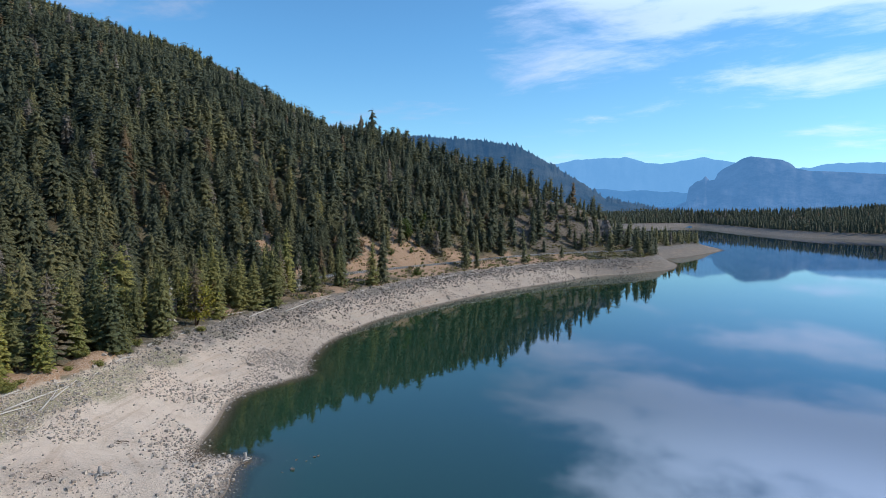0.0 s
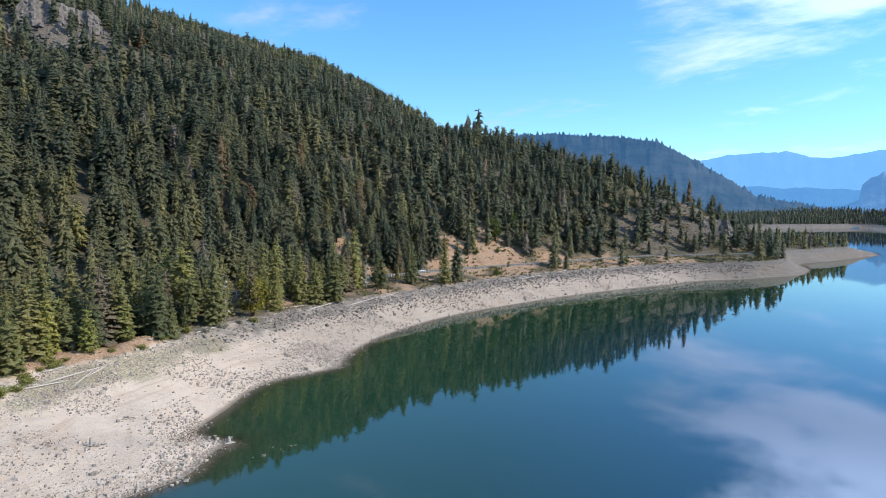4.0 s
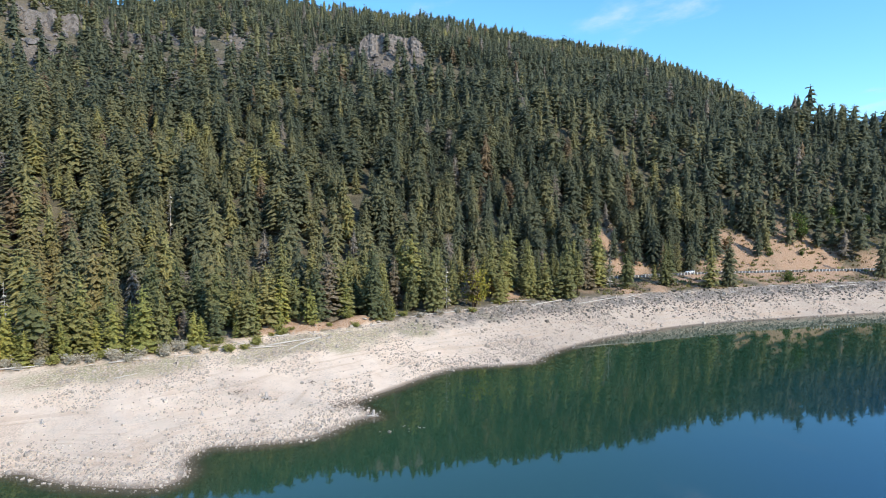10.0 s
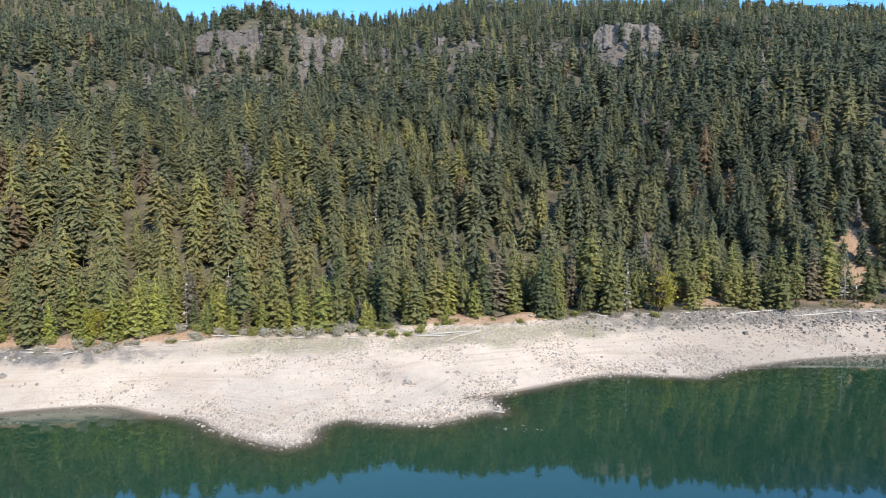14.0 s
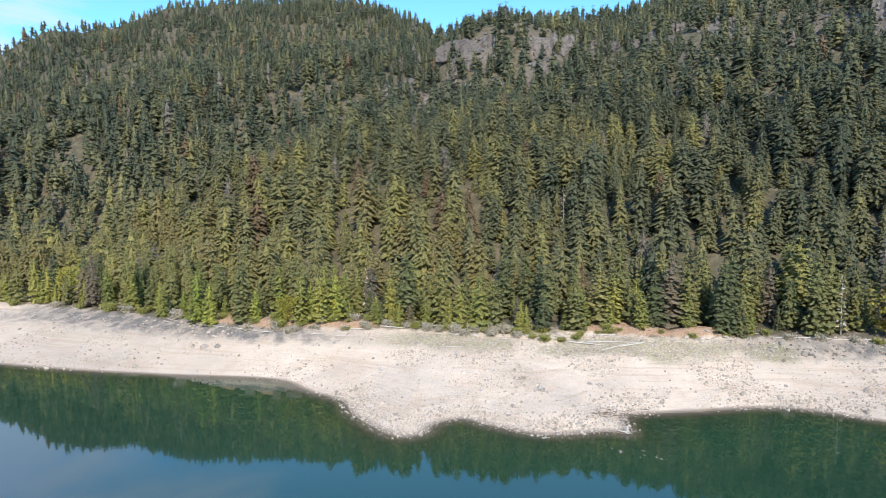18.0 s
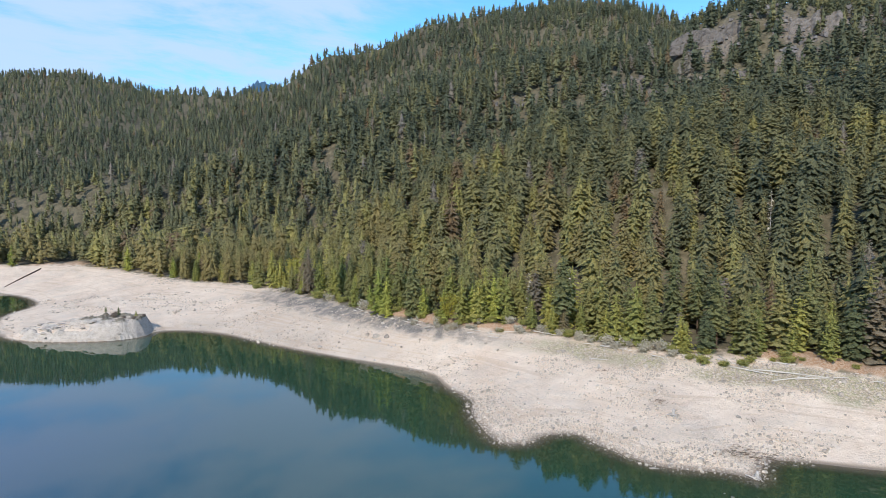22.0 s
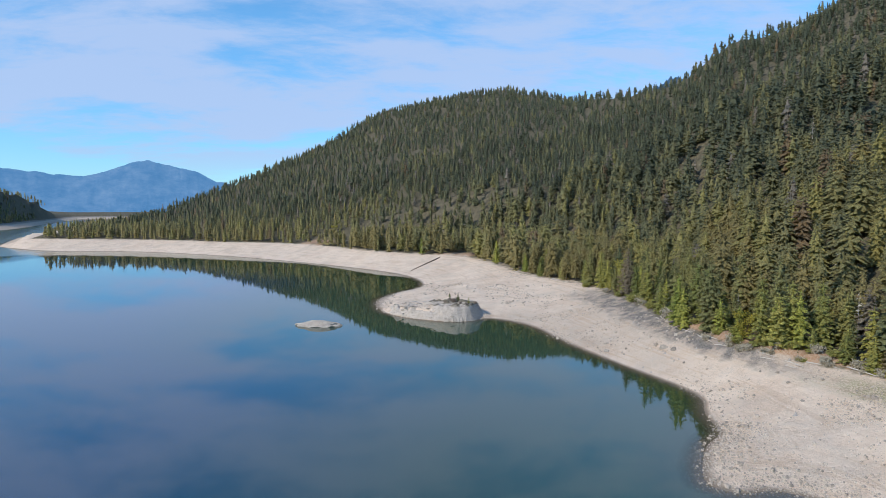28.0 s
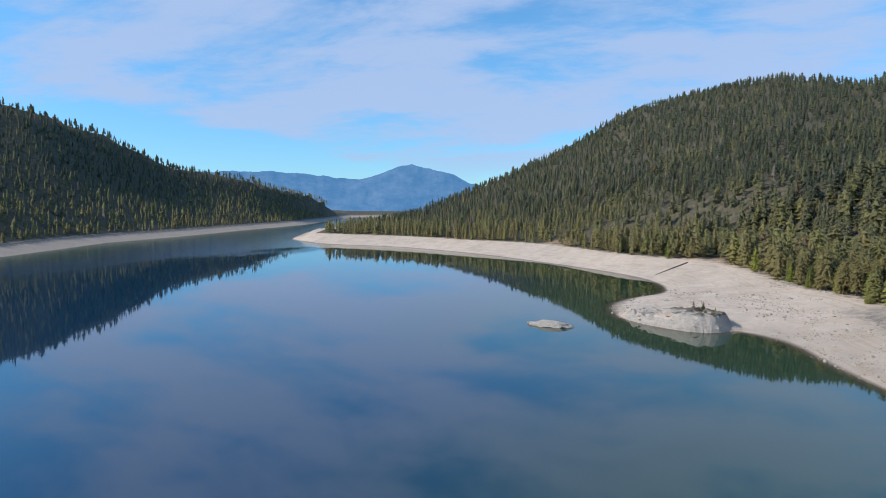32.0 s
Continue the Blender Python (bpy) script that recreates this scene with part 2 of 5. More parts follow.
stone_tone = n.ramp(pebble.outputs["Color"], [(0.1, (0.62, 0.62, 0.62)), (0.9, (1.18, 1.17, 1.15))])
silt = n.mix(n.range(n.noise(where, 0.12, 4, 0.6), 0.47, 0.6, 0.0, 0.45), silt, stone_tone, "MULTIPLY")
# stones grey the silt; on the far shores this only dims it for haze
silt = n.mix(n.range(attr(n, "stony_dim"), 0.4, 1.75, 0, 0.95), silt, (0.168, 0.144, 0.120))
silt = n.mix(n.math("MULTIPLY", n.range(fine, 0.52, 0.62, 0, 0.5), n.range(n.noise(where, 0.09, 4, 0.6), 0.44, 0.58, 0.1, 1.0)), silt, (0.36, 0.30, 0.25))
strand = n.noise(where, 1.0, 3, 0.6, (0.03, 0.03, 2.2))
silt = n.mix(n.range(strand, 0.53, 0.64, 0, 0.35), silt, (0.45, 0.315, 0.215))
silt = n.mix(n.range(n.noise(where, 0.055, 6, 0.72), 0.5, 0.64, 0, 0.25), silt, (0.32, 0.27, 0.22))
wet = n.range(xyz.outputs[2], 0.38, 0.05)
silt = n.mix(n.math("MULTIPLY", wet, 0.75), silt, (0.15, 0.115, 0.085))
level = n.math("ADD", xyz.outputs[2], n.math("MULTIPLY", n.math("SUBTRACT", mid, 0.5), 3.5))
gravel = n.ramp(fine, [(0.35, (0.10, 0.09, 0.08)), (0.65, (0.27, 0.24, 0.21))])
rim = n.math("MULTIPLY", n.math("MULTIPLY", n.range(level, 6.0, 8.6), n.range(mid, 0.36, 0.58, 0.4, 1.0)), n.range(attr(n, "stony_dim"), 0.15, 0.8))
beach = n.mix(rim, silt, gravel)
moss = n.math("MULTIPLY", n.range(attr(n, "moss"), 0.1, 0.5), n.range(fine, 0.38, 0.58, 0.15, 0.75))
beach = n.mix(moss, beach, n.ramp(mid, [(0.35, (0.17, 0.14, 0.095)), (0.55, (0.18, 0.19, 0.07)), (0.7, (0.225, 0.225, 0.09))]))
floor_col = n.ramp(mid, [(0.3, (0.065, 0.058, 0.038)), (0.5, (0.115, 0.098, 0.062)), (0.7, (0.19, 0.158, 0.105))])
cut = n.mix(n.range(fine, 0.4, 0.65), (0.34, 0.20, 0.115), (0.45, 0.33, 0.235))
upland = n.mix(n.range(attr(n, "bare"), 0.1, 0.55), floor_col, cut)
steep = n.node("ShaderNodeSeparateXYZ")
n.link(n.node("ShaderNodeNewGeometry").outputs["True Normal"], steep.inputs[0])
rocky = n.ramp(n.noise(where, 0.6, 6, 0.7, (1, 1, 0.35)), [(0.3, (0.08, 0.067, 0.055)), (0.5, (0.155, 0.127, 0.10)), (0.7, (0.26, 0.215, 0.17))])
upland = n.mix(n.range(attr(n, "rock"), 0.3, 0.7), upland, rocky)
n.color(n.mix(n.range(level, 10.0, 11.2), beach, upland))
n.bump(n.math("ADD", fine, n.math("MULTIPLY", mid, 2.0)), 0.9, 0.4)
M_GROUND = n.mat


def rock_material(name, stops, source="object"):
    n = Nodes(name, 0.9, 0.25)
    g = n.noise(n.place(), 1.6, 6, 0.7)
    rnd = n.node("ShaderNodeObjectInfo").outputs["Random"] if source == "object" else n.node("ShaderNodeNewGeometry").outputs["Random Per Island"]
    n.color(n.mix(1.0, n.ramp(g, stops), n.ramp(rnd, [(0, (0.7, 0.7, 0.7)), (1, (1.2, 1.18, 1.15))]), "MULTIPLY"))
    n.bump(g, 0.7, 0.1)
    return n.mat


M_ROCK = rock_material("pale shore rock", [(0.3, (0.25, 0.22, 0.185)), (0.7, (0.45, 0.395, 0.335))])
M_COBBLE = rock_material("shore cobbles", [(0.3, (0.27, 0.232, 0.195)), (0.7, (0.56, 0.48, 0.40))], "island")
M_DARKROCK = rock_material("dark rim rock", [(0.3, (0.115, 0.10, 0.085)), (0.7, (0.30, 0.26, 0.22))], "island")
M_CLIFF = rock_material("grey cliff rock", [(0.25, (0.06, 0.053, 0.05)), (0.5, (0.16, 0.138, 0.122)), (0.75, (0.31, 0.262, 0.222))])
M_CLIFFSTUFF = rock_material("talus rock", [(0.25, (0.06, 0.055, 0.055)), (0.5, (0.155, 0.14, 0.132)), (0.75, (0.29, 0.255, 0.23))], "island")

n = Nodes("worn asphalt", 0.85, 0.3)
g = n.noise(n.place(), 3.0, 5, 0.7)
n.color(n.ramp(g, [(0.3, (0.075, 0.073, 0.07)), (0.7, (0.13, 0.125, 0.12))])).bump(g, 0.2, 0.02)
M_ROAD = n.mat
M_STEEL = Nodes("weathered galvanised steel", 0.7, 0.3).color((0.20, 0.185, 0.165))
M_STEEL.shader.inputs["Metallic"].default_value = 0.1
M_STEEL = M_STEEL.mat
M_POST = bark_material("pale post", (0.6, 0.58, 0.54), (0.8, 0.78, 0.74))
M_PAINT = Nodes("white car paint", 0.25, 0.5).color((0.82, 0.82, 0.80)).mat
M_GLASS = Nodes("dark car glass", 0.08, 0.5).color((0.02, 0.022, 0.025)).mat
M_TYRE = Nodes("tyre rubber", 0.85, 0.2).color((0.02, 0.02, 0.02)).mat
M_LINE = Nodes("white road paint", 0.7, 0.3).color((0.65, 0.64, 0.6)).mat


def backdrop_material(name, low, high, haze_glow):
    """Distance: forested rock seen through miles of air, its haze put in as emission."""
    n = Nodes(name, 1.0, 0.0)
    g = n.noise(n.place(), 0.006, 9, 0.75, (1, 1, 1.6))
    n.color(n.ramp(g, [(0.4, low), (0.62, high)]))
    n.shader.inputs["Emission Color"].default_value = (*haze_glow, 1)
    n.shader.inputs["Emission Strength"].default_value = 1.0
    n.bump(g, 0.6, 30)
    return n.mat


# the last colour of each is blue haze, painted as emission
M_FAR = backdrop_material("far mountain in haze glow", (0.012, 0.02, 0.03), (0.03, 0.04, 0.05), (0.18, 0.47, 0.92))
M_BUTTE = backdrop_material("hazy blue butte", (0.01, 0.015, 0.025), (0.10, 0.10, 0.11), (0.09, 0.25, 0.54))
M_LOW = backdrop_material("low hills in haze glow", (0.012, 0.02, 0.03), (0.03, 0.04, 0.05), (0.10, 0.31, 0.67))
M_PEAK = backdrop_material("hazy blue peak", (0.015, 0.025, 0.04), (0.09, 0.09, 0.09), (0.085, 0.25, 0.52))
M_NEARFAR = backdrop_material("distant ridge in haze glow", (0.016, 0.025, 0.026), (0.065, 0.07, 0.06), (0.034, 0.10, 0.22))

# ---- terrain ----
C = np.array([0.0, -80.0])
SHORE = [(-740, -676), (-654, -551), (-639, -440), (-578, -318), (-477, -189), (-404, -120), (-340, -97), (-300, -112),
         (-268, -119), (-232, -110), (-211, -87), (-209, -70), (-216, -60), (-199, -43), (-160, -31), (-128, -19), (-100, -8),
         (-82, -12), (-69, -14), (-61, -20), (-48, -26), (-41, -27), (-38, -22), (-39, -16), (-35, -10), (-28, -11), (-14, -10),
         (-4, -2), (1, 0), (-2, 11), (11, 22), (30, 36), (55, 36), (67, 46), (98, 63), (148, 76), (212, 77), (274, 73),
         (338, 61), (380, 56), (416, 38), (448, 27), (482, 17), (520, 21), (548, 28), (572, 42), (604, 46), (640, 36), (690, 30)]
SHORE_REST = [(735, 24), (785, 18), (832, 29), (870, 52), (840, 110), (880, 300), (1200, 520), (1900, 250), (1640, 146), (1326, -31),
              (1277, -180), (1150, -520), (800, -860), (250, -800), (-334, -727), (-553, -846), (-743, -893), (-972, -969),
              (-1339, -1076), (-2300, -1500), (-2350, -1320), (-1500, -960), (-960, -800)]
BANK = [(-730, -640), (-700, -469), (-648, -343), (-597, -234), (-489, -143), (-434, -67), (-320, -36), (-242, -4), (-139, 4),
        (-103, 14), (-75, 30), (-43, 36), (-24, 51), (-5, 54), (28, 70), (50, 81), (106, 93), (150, 97), (195, 101), (254, 102),
        (345, 89), (400, 72), (436, 52), (478, 35), (510, 36), (550, 54), (600, 66), (650, 56), (710, 44), (760, 36)]
ROAD = [(-640, -250), (-520, -60), (-420, 10), (-300, 46), (-200, 44), (-120, 52), (-70, 74), (-28, 97), (20, 113), (60, 121),
        (110, 124), (150, 126), (190, 128), (276, 118), (368, 106), (430, 84), (470, 62), (515, 58), (560, 72)]
# bearing, distance and height of the crest of the near hills, from C
CREST = np.array([(-95, 875, 10), (-79, 766, 12), (-77, 692, 20), (-74, 600, 22), (-70, 535, 53), (-65, 508, 68), (-55, 523, 91), (-50, 532, 108), (-46, 569, 118),
                  (-44, 640, 127), (-42, 834, 175), (-38, 974, 235), (-33, 959, 271), (-25, 1001, 302), (-15, 923, 320), (-6, 911, 333), (5, 773, 306), (15, 753, 271),
                  (23, 690, 254), (30, 637, 232), (33, 874, 299), (37, 954, 351), (43, 1009, 383), (48, 1014, 373), (56, 972, 336), (60, 968, 300), (65, 950, 284),
                  (69, 998, 242), (74, 1112, 241), (79, 1326, 273), (85, 1503, 330), (91, 1590, 326), (97, 1590, 285), (100, 1530, 231), (104, 1440, 162),
                  (110, 1300, 94), (116, 1160, 39), (121, 1000, 23), (130, 830, 11)])
# how far the slope bulges, by bearing: below 1 it is steep at the foot
BULGE = np.array([(-60, 0.91), (-45, 0.55), (-35, 0.64), (-22, 0.66), (-10, 0.89), (5, 0.91), (40, 0.92), (60, 1.0), (90, 0.88)])
# hollows and spurs on the slope: x, y, radius, rise
FOLDS = [(-215, 345, 70, -26), (-283, 200, 80, -23), (-129, 320, 60, -9), (120, 200, 60, -14), (150, 330, 60, -10), (12, 430, 45, -11), (-468, 440, 90, -26), (-30, 170, 60, -13),
         (-150, 264, 58, -12), (-248, 430, 45, 18), (-193, 455, 45, 5), (92, 445, 45, 23), (-470, 101, 110, 19)]
FAR_CREST = np.array([(115, 2600, 30), (122, 2400, 40), (126, 2100, 84), (131, 1800, 124), (138, 1600, 148), (143, 1500, 203),
                      (148, 1400, 233), (155, 1350, 252), (180, 1500, 250), (235, 1500, 240), (255, 1600, 120), (267, 1900, 55),
                      (272, 1900, 46), (277, 2000, 42), (283, 2200, 40), (290, 2400, 45), (475, 2600, 30)])


def poly_distance(p, line, closed=False):
    """Distance of points p (n, 2) to a polyline."""
    line = np.asarray(line, float)
    ends = np.roll(line, -1, 0) if closed else line[1:]
    best = np.full(len(p), 1e9)
    for a, b in zip(line, ends):
        ab = b - a
        k = np.clip(((p - a) @ ab) / (ab @ ab), 0, 1)
        best = np.minimum(best, np.hypot(*(p - a - k[:, None] * ab).T))
    return best


def inside(p, ring):
    ring = np.asarray(ring, float)
    odd = np.zeros(len(p), bool)
    for (ax, ay), (bx, by) in zip(ring, np.roll(ring, -1, 0)):
        if ay == by:
            continue
        hit = ((p[:, 1] < ay) != (p[:, 1] < by)) & (p[:, 0] < (bx - ax) * (p[:, 1] - ay) / (by - ay) + ax)
        odd ^= hit
    return odd


def smooth_line(line, n=4):
    """A rounder line through the same points."""
    line = np.asarray(line, float)
    pts = np.vstack([2 * line[0] - line[1], line, 2 * line[-1] - line[-2]])
    done = []
    for i in range(1, len(pts) - 2):
        for k in range(n):
            t = k / n
            a, b, c, d = pts[i - 1 : i + 3]
            done.append(0.5 * (2 * b + (c - a) * t + (2 * a - 5 * b + 4 * c - d) * t * t + (3 * b - a - 3 * c + d) * t ** 3))
    return np.array(done + [line[-1]])


def lattice(ix, iy, seed):
    h = np.sin(ix * 127.1 + iy * 311.7 + seed * 74.7) * 43758.5453
    return h - np.floor(h)


def value_noise(x, y, seed=0):
    ix, iy = np.floor(x), np.floor(y)
    fx, fy = x - ix, y - iy
    fx, fy = fx * fx * (3 - 2 * fx), fy * fy * (3 - 2 * fy)
    top = lattice(ix, iy, seed) * (1 - fx) + lattice(ix + 1, iy, seed) * fx
    low = lattice(ix, iy + 1, seed) * (1 - fx) + lattice(ix + 1, iy + 1, seed) * fx
    return top * (1 - fy) + low * fy


def fbm(x, y, size, octaves=4, seed=0):
    total, amp, norm = 0.0, 1.0, 0.0
    for k in range(octaves):
        total = total + amp * value_noise(x / size * 2 ** k + 17.3 * k, y / size * 2 ** k - 9.1 * k, seed + k)
        norm += amp
        amp *= 0.5
    return total / norm * 2 - 1


shore_line = smooth_line(SHORE)
LAKE = np.vstack([shore_line, SHORE_REST])
bank_line = smooth_line(BANK)
UPLAND = np.vstack([bank_line, [(830, 200), (1100, 900), (800, 3500), (-3500, 3500), (-3500, -500), (-1500, -850), (-900, -740)]])
road_line = smooth_line(ROAD)
BELOW_ROAD = np.vstack([bank_line[(bank_line[:, 0] > -640) & (bank_line[:, 0] < 520)], road_line[::-1]])
# bare rock on the slope: x, y, radius
OUTCROPS = [(84, 420, 30), (14, 432, 22), (14, 385, 16), (28, 402, 14), (-119, 455, 26), (-171, 470, 24), (-38, 427, 20), (-83, 361, 18), (-290, 341, 13), (-180, 384, 16),
            (-256, 314, 18), (-126, 325, 14), (-268, 200, 20), (-254, 395, 20), (-190, 415, 16), (-92, 202, 10), (-208, 350, 16), (-423, 391, 14), (-229, 104, 6), (-185, 262, 12),
            (513, 95, 34), (547, 87, 34), (600, 75, 30), (460, 110, 32), (420, 118, 24), (500, 120, 22)]
# rock faces: x, y, width, height, turn
CLIFFS = [(-254, 390, 66, 22, 29), (-181, 416, 44, 22, 22), (84, 422, 56, 22, -11), (-254, 318, 18, 13, 33), (-208, 352, 22, 16, 26), (-129, 322, 24, 11, 19), (-185, 262, 24, 6, 29),
          (-92, 203, 22, 6, 18), (-272, 190, 26, 11, 43), (-222, 334, 20, 12, 24), (-120, 414, 36, 15, 16), (-86, 446, 40, 13, 10), (157, 355, 14, 8, -20), (-229, 106, 8, 6, 53),
          (-38, 334, 18, 9, 4), (-423, 390, 16, 8, 30), (488, 82, 40, 19, -35), (540, 82, 36, 17, -32), (590, 78, 30, 14, -28), (462, 112, 40, 9, -40)]
# raw earth banks: x, y, radius
CUTS = [(-16, 56, 13), (-212, 14, 8), (-91, 21, 8), (5, 61, 8), (-445, -72, 12), (-100, 16, 8), (-122, 12, 8), (-140, 9, 6), (66, 104, 14), (215, 134, 22), (255, 130, 20), (180, 112, 16),
        (300, 112, 20), (350, 98, 18), (-455, -80, 14), (-600, -225, 20), (400, 75, 20), (240, 108, 14), (150, 145, 16)]


def fields(p):
    """Height and surface measures of the ground at points p (n, 2)."""
    x, y = p[:, 0], p[:, 1]
    wet = inside(p, LAKE)
    ds = poly_distance(p, LAKE, True)
    up = inside(p, UPLAND)
    dt = poly_distance(p, bank_line)
    north = up | (poly_distance(p, bank_line) + ds < 130) & (x > -760) & (x < 830) & (y > -700)
    dt = np.where(north, dt, np.where(ds > 40, ds - 40, 40 - ds))
    up = np.where(north, up, ds > 40) & ~wet
    off = p - C
    r = np.hypot(*off.T)
    b = np.degrees(np.arctan2(-off[:, 0], off[:, 1]))
    cr, cz = np.interp(b, CREST[:, 0], CREST[:, 1]), np.interp(b, CREST[:, 0], CREST[:, 2])
    b2 = np.where(b < 115, b + 360, b)
    fr, fz = np.interp(b2, FAR_CREST[:, 0], FAR_CREST[:, 1]), np.interp(b2, FAR_CREST[:, 0], FAR_CREST[:, 2])
    cr, cz = np.where(north, cr, fr), np.where(north, cz, fz)
    u = dt / (dt + np.maximum(cr - r, 0) + 1e-6)
    climb = u ** np.where(north, np.interp(b, BULGE[:, 0], BULGE[:, 1]), 0.92)
    shelf = np.clip((dt - 4) / 46, 0, 1)
    hill = 10.5 + (cz - 10.5) * climb * (0.35 + 0.65 * shelf)
    past = np.maximum(r - cr, 0)
    hill = np.where(r > cr, np.maximum(cz - 0.22 * past, 0.3 * cz + 5), hill)
    rough = np.clip(dt / 90, 0, 1)
    hill = hill + rough * (7 * fbm(x, y, 120, 4, 3) + 1.5 * fbm(x, y, 22, 3, 8)) * np.clip(cz / 120, 0.15, 1)
    for fx, fy, rad, rise in FOLDS:
        hill = hill + rise * np.exp(-((x - fx) ** 2 + (y - fy) ** 2) / rad ** 2) * rough
    v = np.clip(ds / (ds + dt + 1e-6), 0, 1)
    beach = 10.5 * (0.75 * v + 0.25 * v * v) + 0.35 * fbm(x, y, 14, 4, 5) * np.clip(ds / 8, 0, 1) + 0.12 * fbm(x, y, 3, 2, 6) * np.clip(ds / 3, 0, 1)
    bed = -np.minimum(0.2 * ds, 24)
    z = np.where(wet, bed, np.where(up, hill, beach))
    # the knoll on the spit, and its low rock
    kx, ky = (x + 232) * 0.85 + (y + 88) * 0.53, -(x + 232) * 0.53 + (y + 88) * 0.85
    knoll = np.exp(-(((kx - 5) / 30) ** 2 + (ky / 21) ** 2) ** 3) * (0.82 + 0.18 * np.tanh(kx / 10)) * (1 + 0.24 * fbm(x, y, 8, 4, 21))
    z = np.where(wet, z, np.maximum(z, 5.0 * knoll * np.clip(ds / 4, 0, 1)))
    # the bench that carries the road
    dr = poly_distance(p, road_line)
    below = inside(p, BELOW_ROAD)
    z = np.where(up & north, np.where(below, np.minimum(z, 10.5 + 4 * dt / (dt + dr + 1e-6) + 0.5 * fbm(x, y, 9, 3, 4)), np.minimum(z, 14.3 + 0.8 * np.maximum(dr - 5, 0) + 1.2 * fbm(x, y, 18, 3, 4))), z)
    flat = np.clip((9 - dr) / 4, 0, 1) * up
    z = z * (1 - flat) + 14.3 * flat
    bare = np.zeros(len(p))
    for cx, cy, rad in CUTS:
        bare = np.maximum(bare, np.clip(1.4 - np.hypot(x - cx, y - cy) / rad, 0, 1))
    bare = np.maximum(bare, np.clip((x - 90) / 40, 0, 1) * np.clip((430 - x) / 40, 0, 1) * np.clip((30 - dt) / 14, 0, 1) * 0.34)
    bare = np.where(up, np.clip(bare + 0.35 * fbm(x, y, 9, 3, 2) * (bare > 0), 0, 1), 0)
    z = z + np.where(up & ~below, 0, 1) * up * 2.2 * np.clip(bare, 0, 1) * np.clip(dt / 2.0, 0, 1) * (np.abs(x) < 160) * np.clip((dr - 8) / 4, 0, 1)
    rock = np.zeros(len(p))
    for cx, cy, rad in OUTCROPS:
        rock = np.maximum(rock, np.clip(1.5 - np.hypot(x - cx, y - cy) / rad, 0, 1))
    belt = np.exp(-((x + 110) / 260) ** 4 - ((r - 515) / 62) ** 4)
    rock = np.maximum(rock, 0.95 * belt * np.clip(0.3 + 1.5 * fbm(x, y, 30, 3, 19), 0, 1))
    rock = np.clip(rock + 0.5 * fbm(x, y, 16, 4, 11) * (rock > 0), 0, 1)
    z = z + np.where(up, rock * 3.0 * fbm(x, y, 9, 3, 12), 0)
    stony_dim = np.clip((x + 20) / 90, 0, 1) + 0.85 * np.exp(-((x + 165) / 85) ** 4)
    # far shores: silt colour darkened in place of the haze over them
    stony_dim = stony_dim + np.where(x > 500, 2.0, 1.0) * ~north + 1.1 * np.clip((x - 360) / 120, 0, 1) * north
    moss = np.exp(-(((x + 14) / 70) ** 4 + ((dt - 7) / 6) ** 2)) * (0.6 + 0.8 * fbm(x, y, 12, 3, 15)) * ~up * ~wet
    return dict(z=z, wet=wet, up=up, ds=ds, dt=dt, dr=dr, r=r, b=b, cr=cr, bare=bare, rock=rock, stony_dim=stony_dim, moss=moss, north=north)


def ground_at(p):
    return fields(np.asarray(p, float).reshape(-1, 2))["z"]


def mesh_from(name, verts, faces, mats=(), index=None, attrs=None, smooth=False):
    """A mesh from arrays; all faces have the same number of corners."""
    verts, faces = np.asarray(verts, np.float32), np.asarray(faces, np.int32)
    me = bpy.data.meshes.new(name)
    k = faces.shape[1]
    me.vertices.add(len(verts))
    me.vertices.foreach_set("co", verts.ravel())
    me.loops.add(faces.size)
    me.loops.foreach_set("vertex_index", faces.ravel())
    me.polygons.add(len(faces))
    me.polygons.foreach_set("loop_start", np.arange(0, faces.size, k, dtype=np.int32))
    if index is not None:
        me.polygons.foreach_set("material_index", np.asarray(index, np.int32))
    me.polygons.foreach_set("use_smooth", np.full(len(faces), smooth))
    for key, values in (attrs or {}).items():
        me.attributes.new(key, "FLOAT", "POINT").data.foreach_set("value", np.asarray(values, np.float32))
    for m in mats:
        me.materials.append(m)
    me.update(calc_edges=True)
    me.validate()
    return me


bearings = np.concatenate([np.arange(-100, 130, 0.48), np.arange(130, 260, 1.3)])
radii = np.concatenate([[0.02, 4, 30], np.arange(60, 330, 1.5), 330 * 1.028 ** np.arange(0, 97)])
radii = np.append(radii[radii < 4800], 4800)
bb, rr = np.meshgrid(np.radians(bearings), radii, indexing="ij")
flat = np.stack([C[0] - np.sin(bb).ravel() * rr.ravel(), C[1] + np.cos(bb).ravel() * rr.ravel()], 1)
F = fields(flat)
nb, nr = len(bearings), len(radii)
i, j = np.meshgrid(np.arange(nb), np.arange(nr - 1), indexing="ij")
i2 = (i + 1) % nb
quads = np.stack([i * nr + j, i2 * nr + j, i2 * nr + j + 1, i * nr + j + 1], -1).reshape(-1, 4)[:, ::-1]
ground = new("ground", mesh_from("ground", np.column_stack([flat, F["z"]]), quads, [M_GROUND],
                                 attrs={k: F[k].astype(float) for k in ("bare", "rock", "stony_dim", "moss")}, smooth=True))
tagged(ground, "pale silty drawdown shore rising to dry brown forest slopes", "ground", kind="structure")

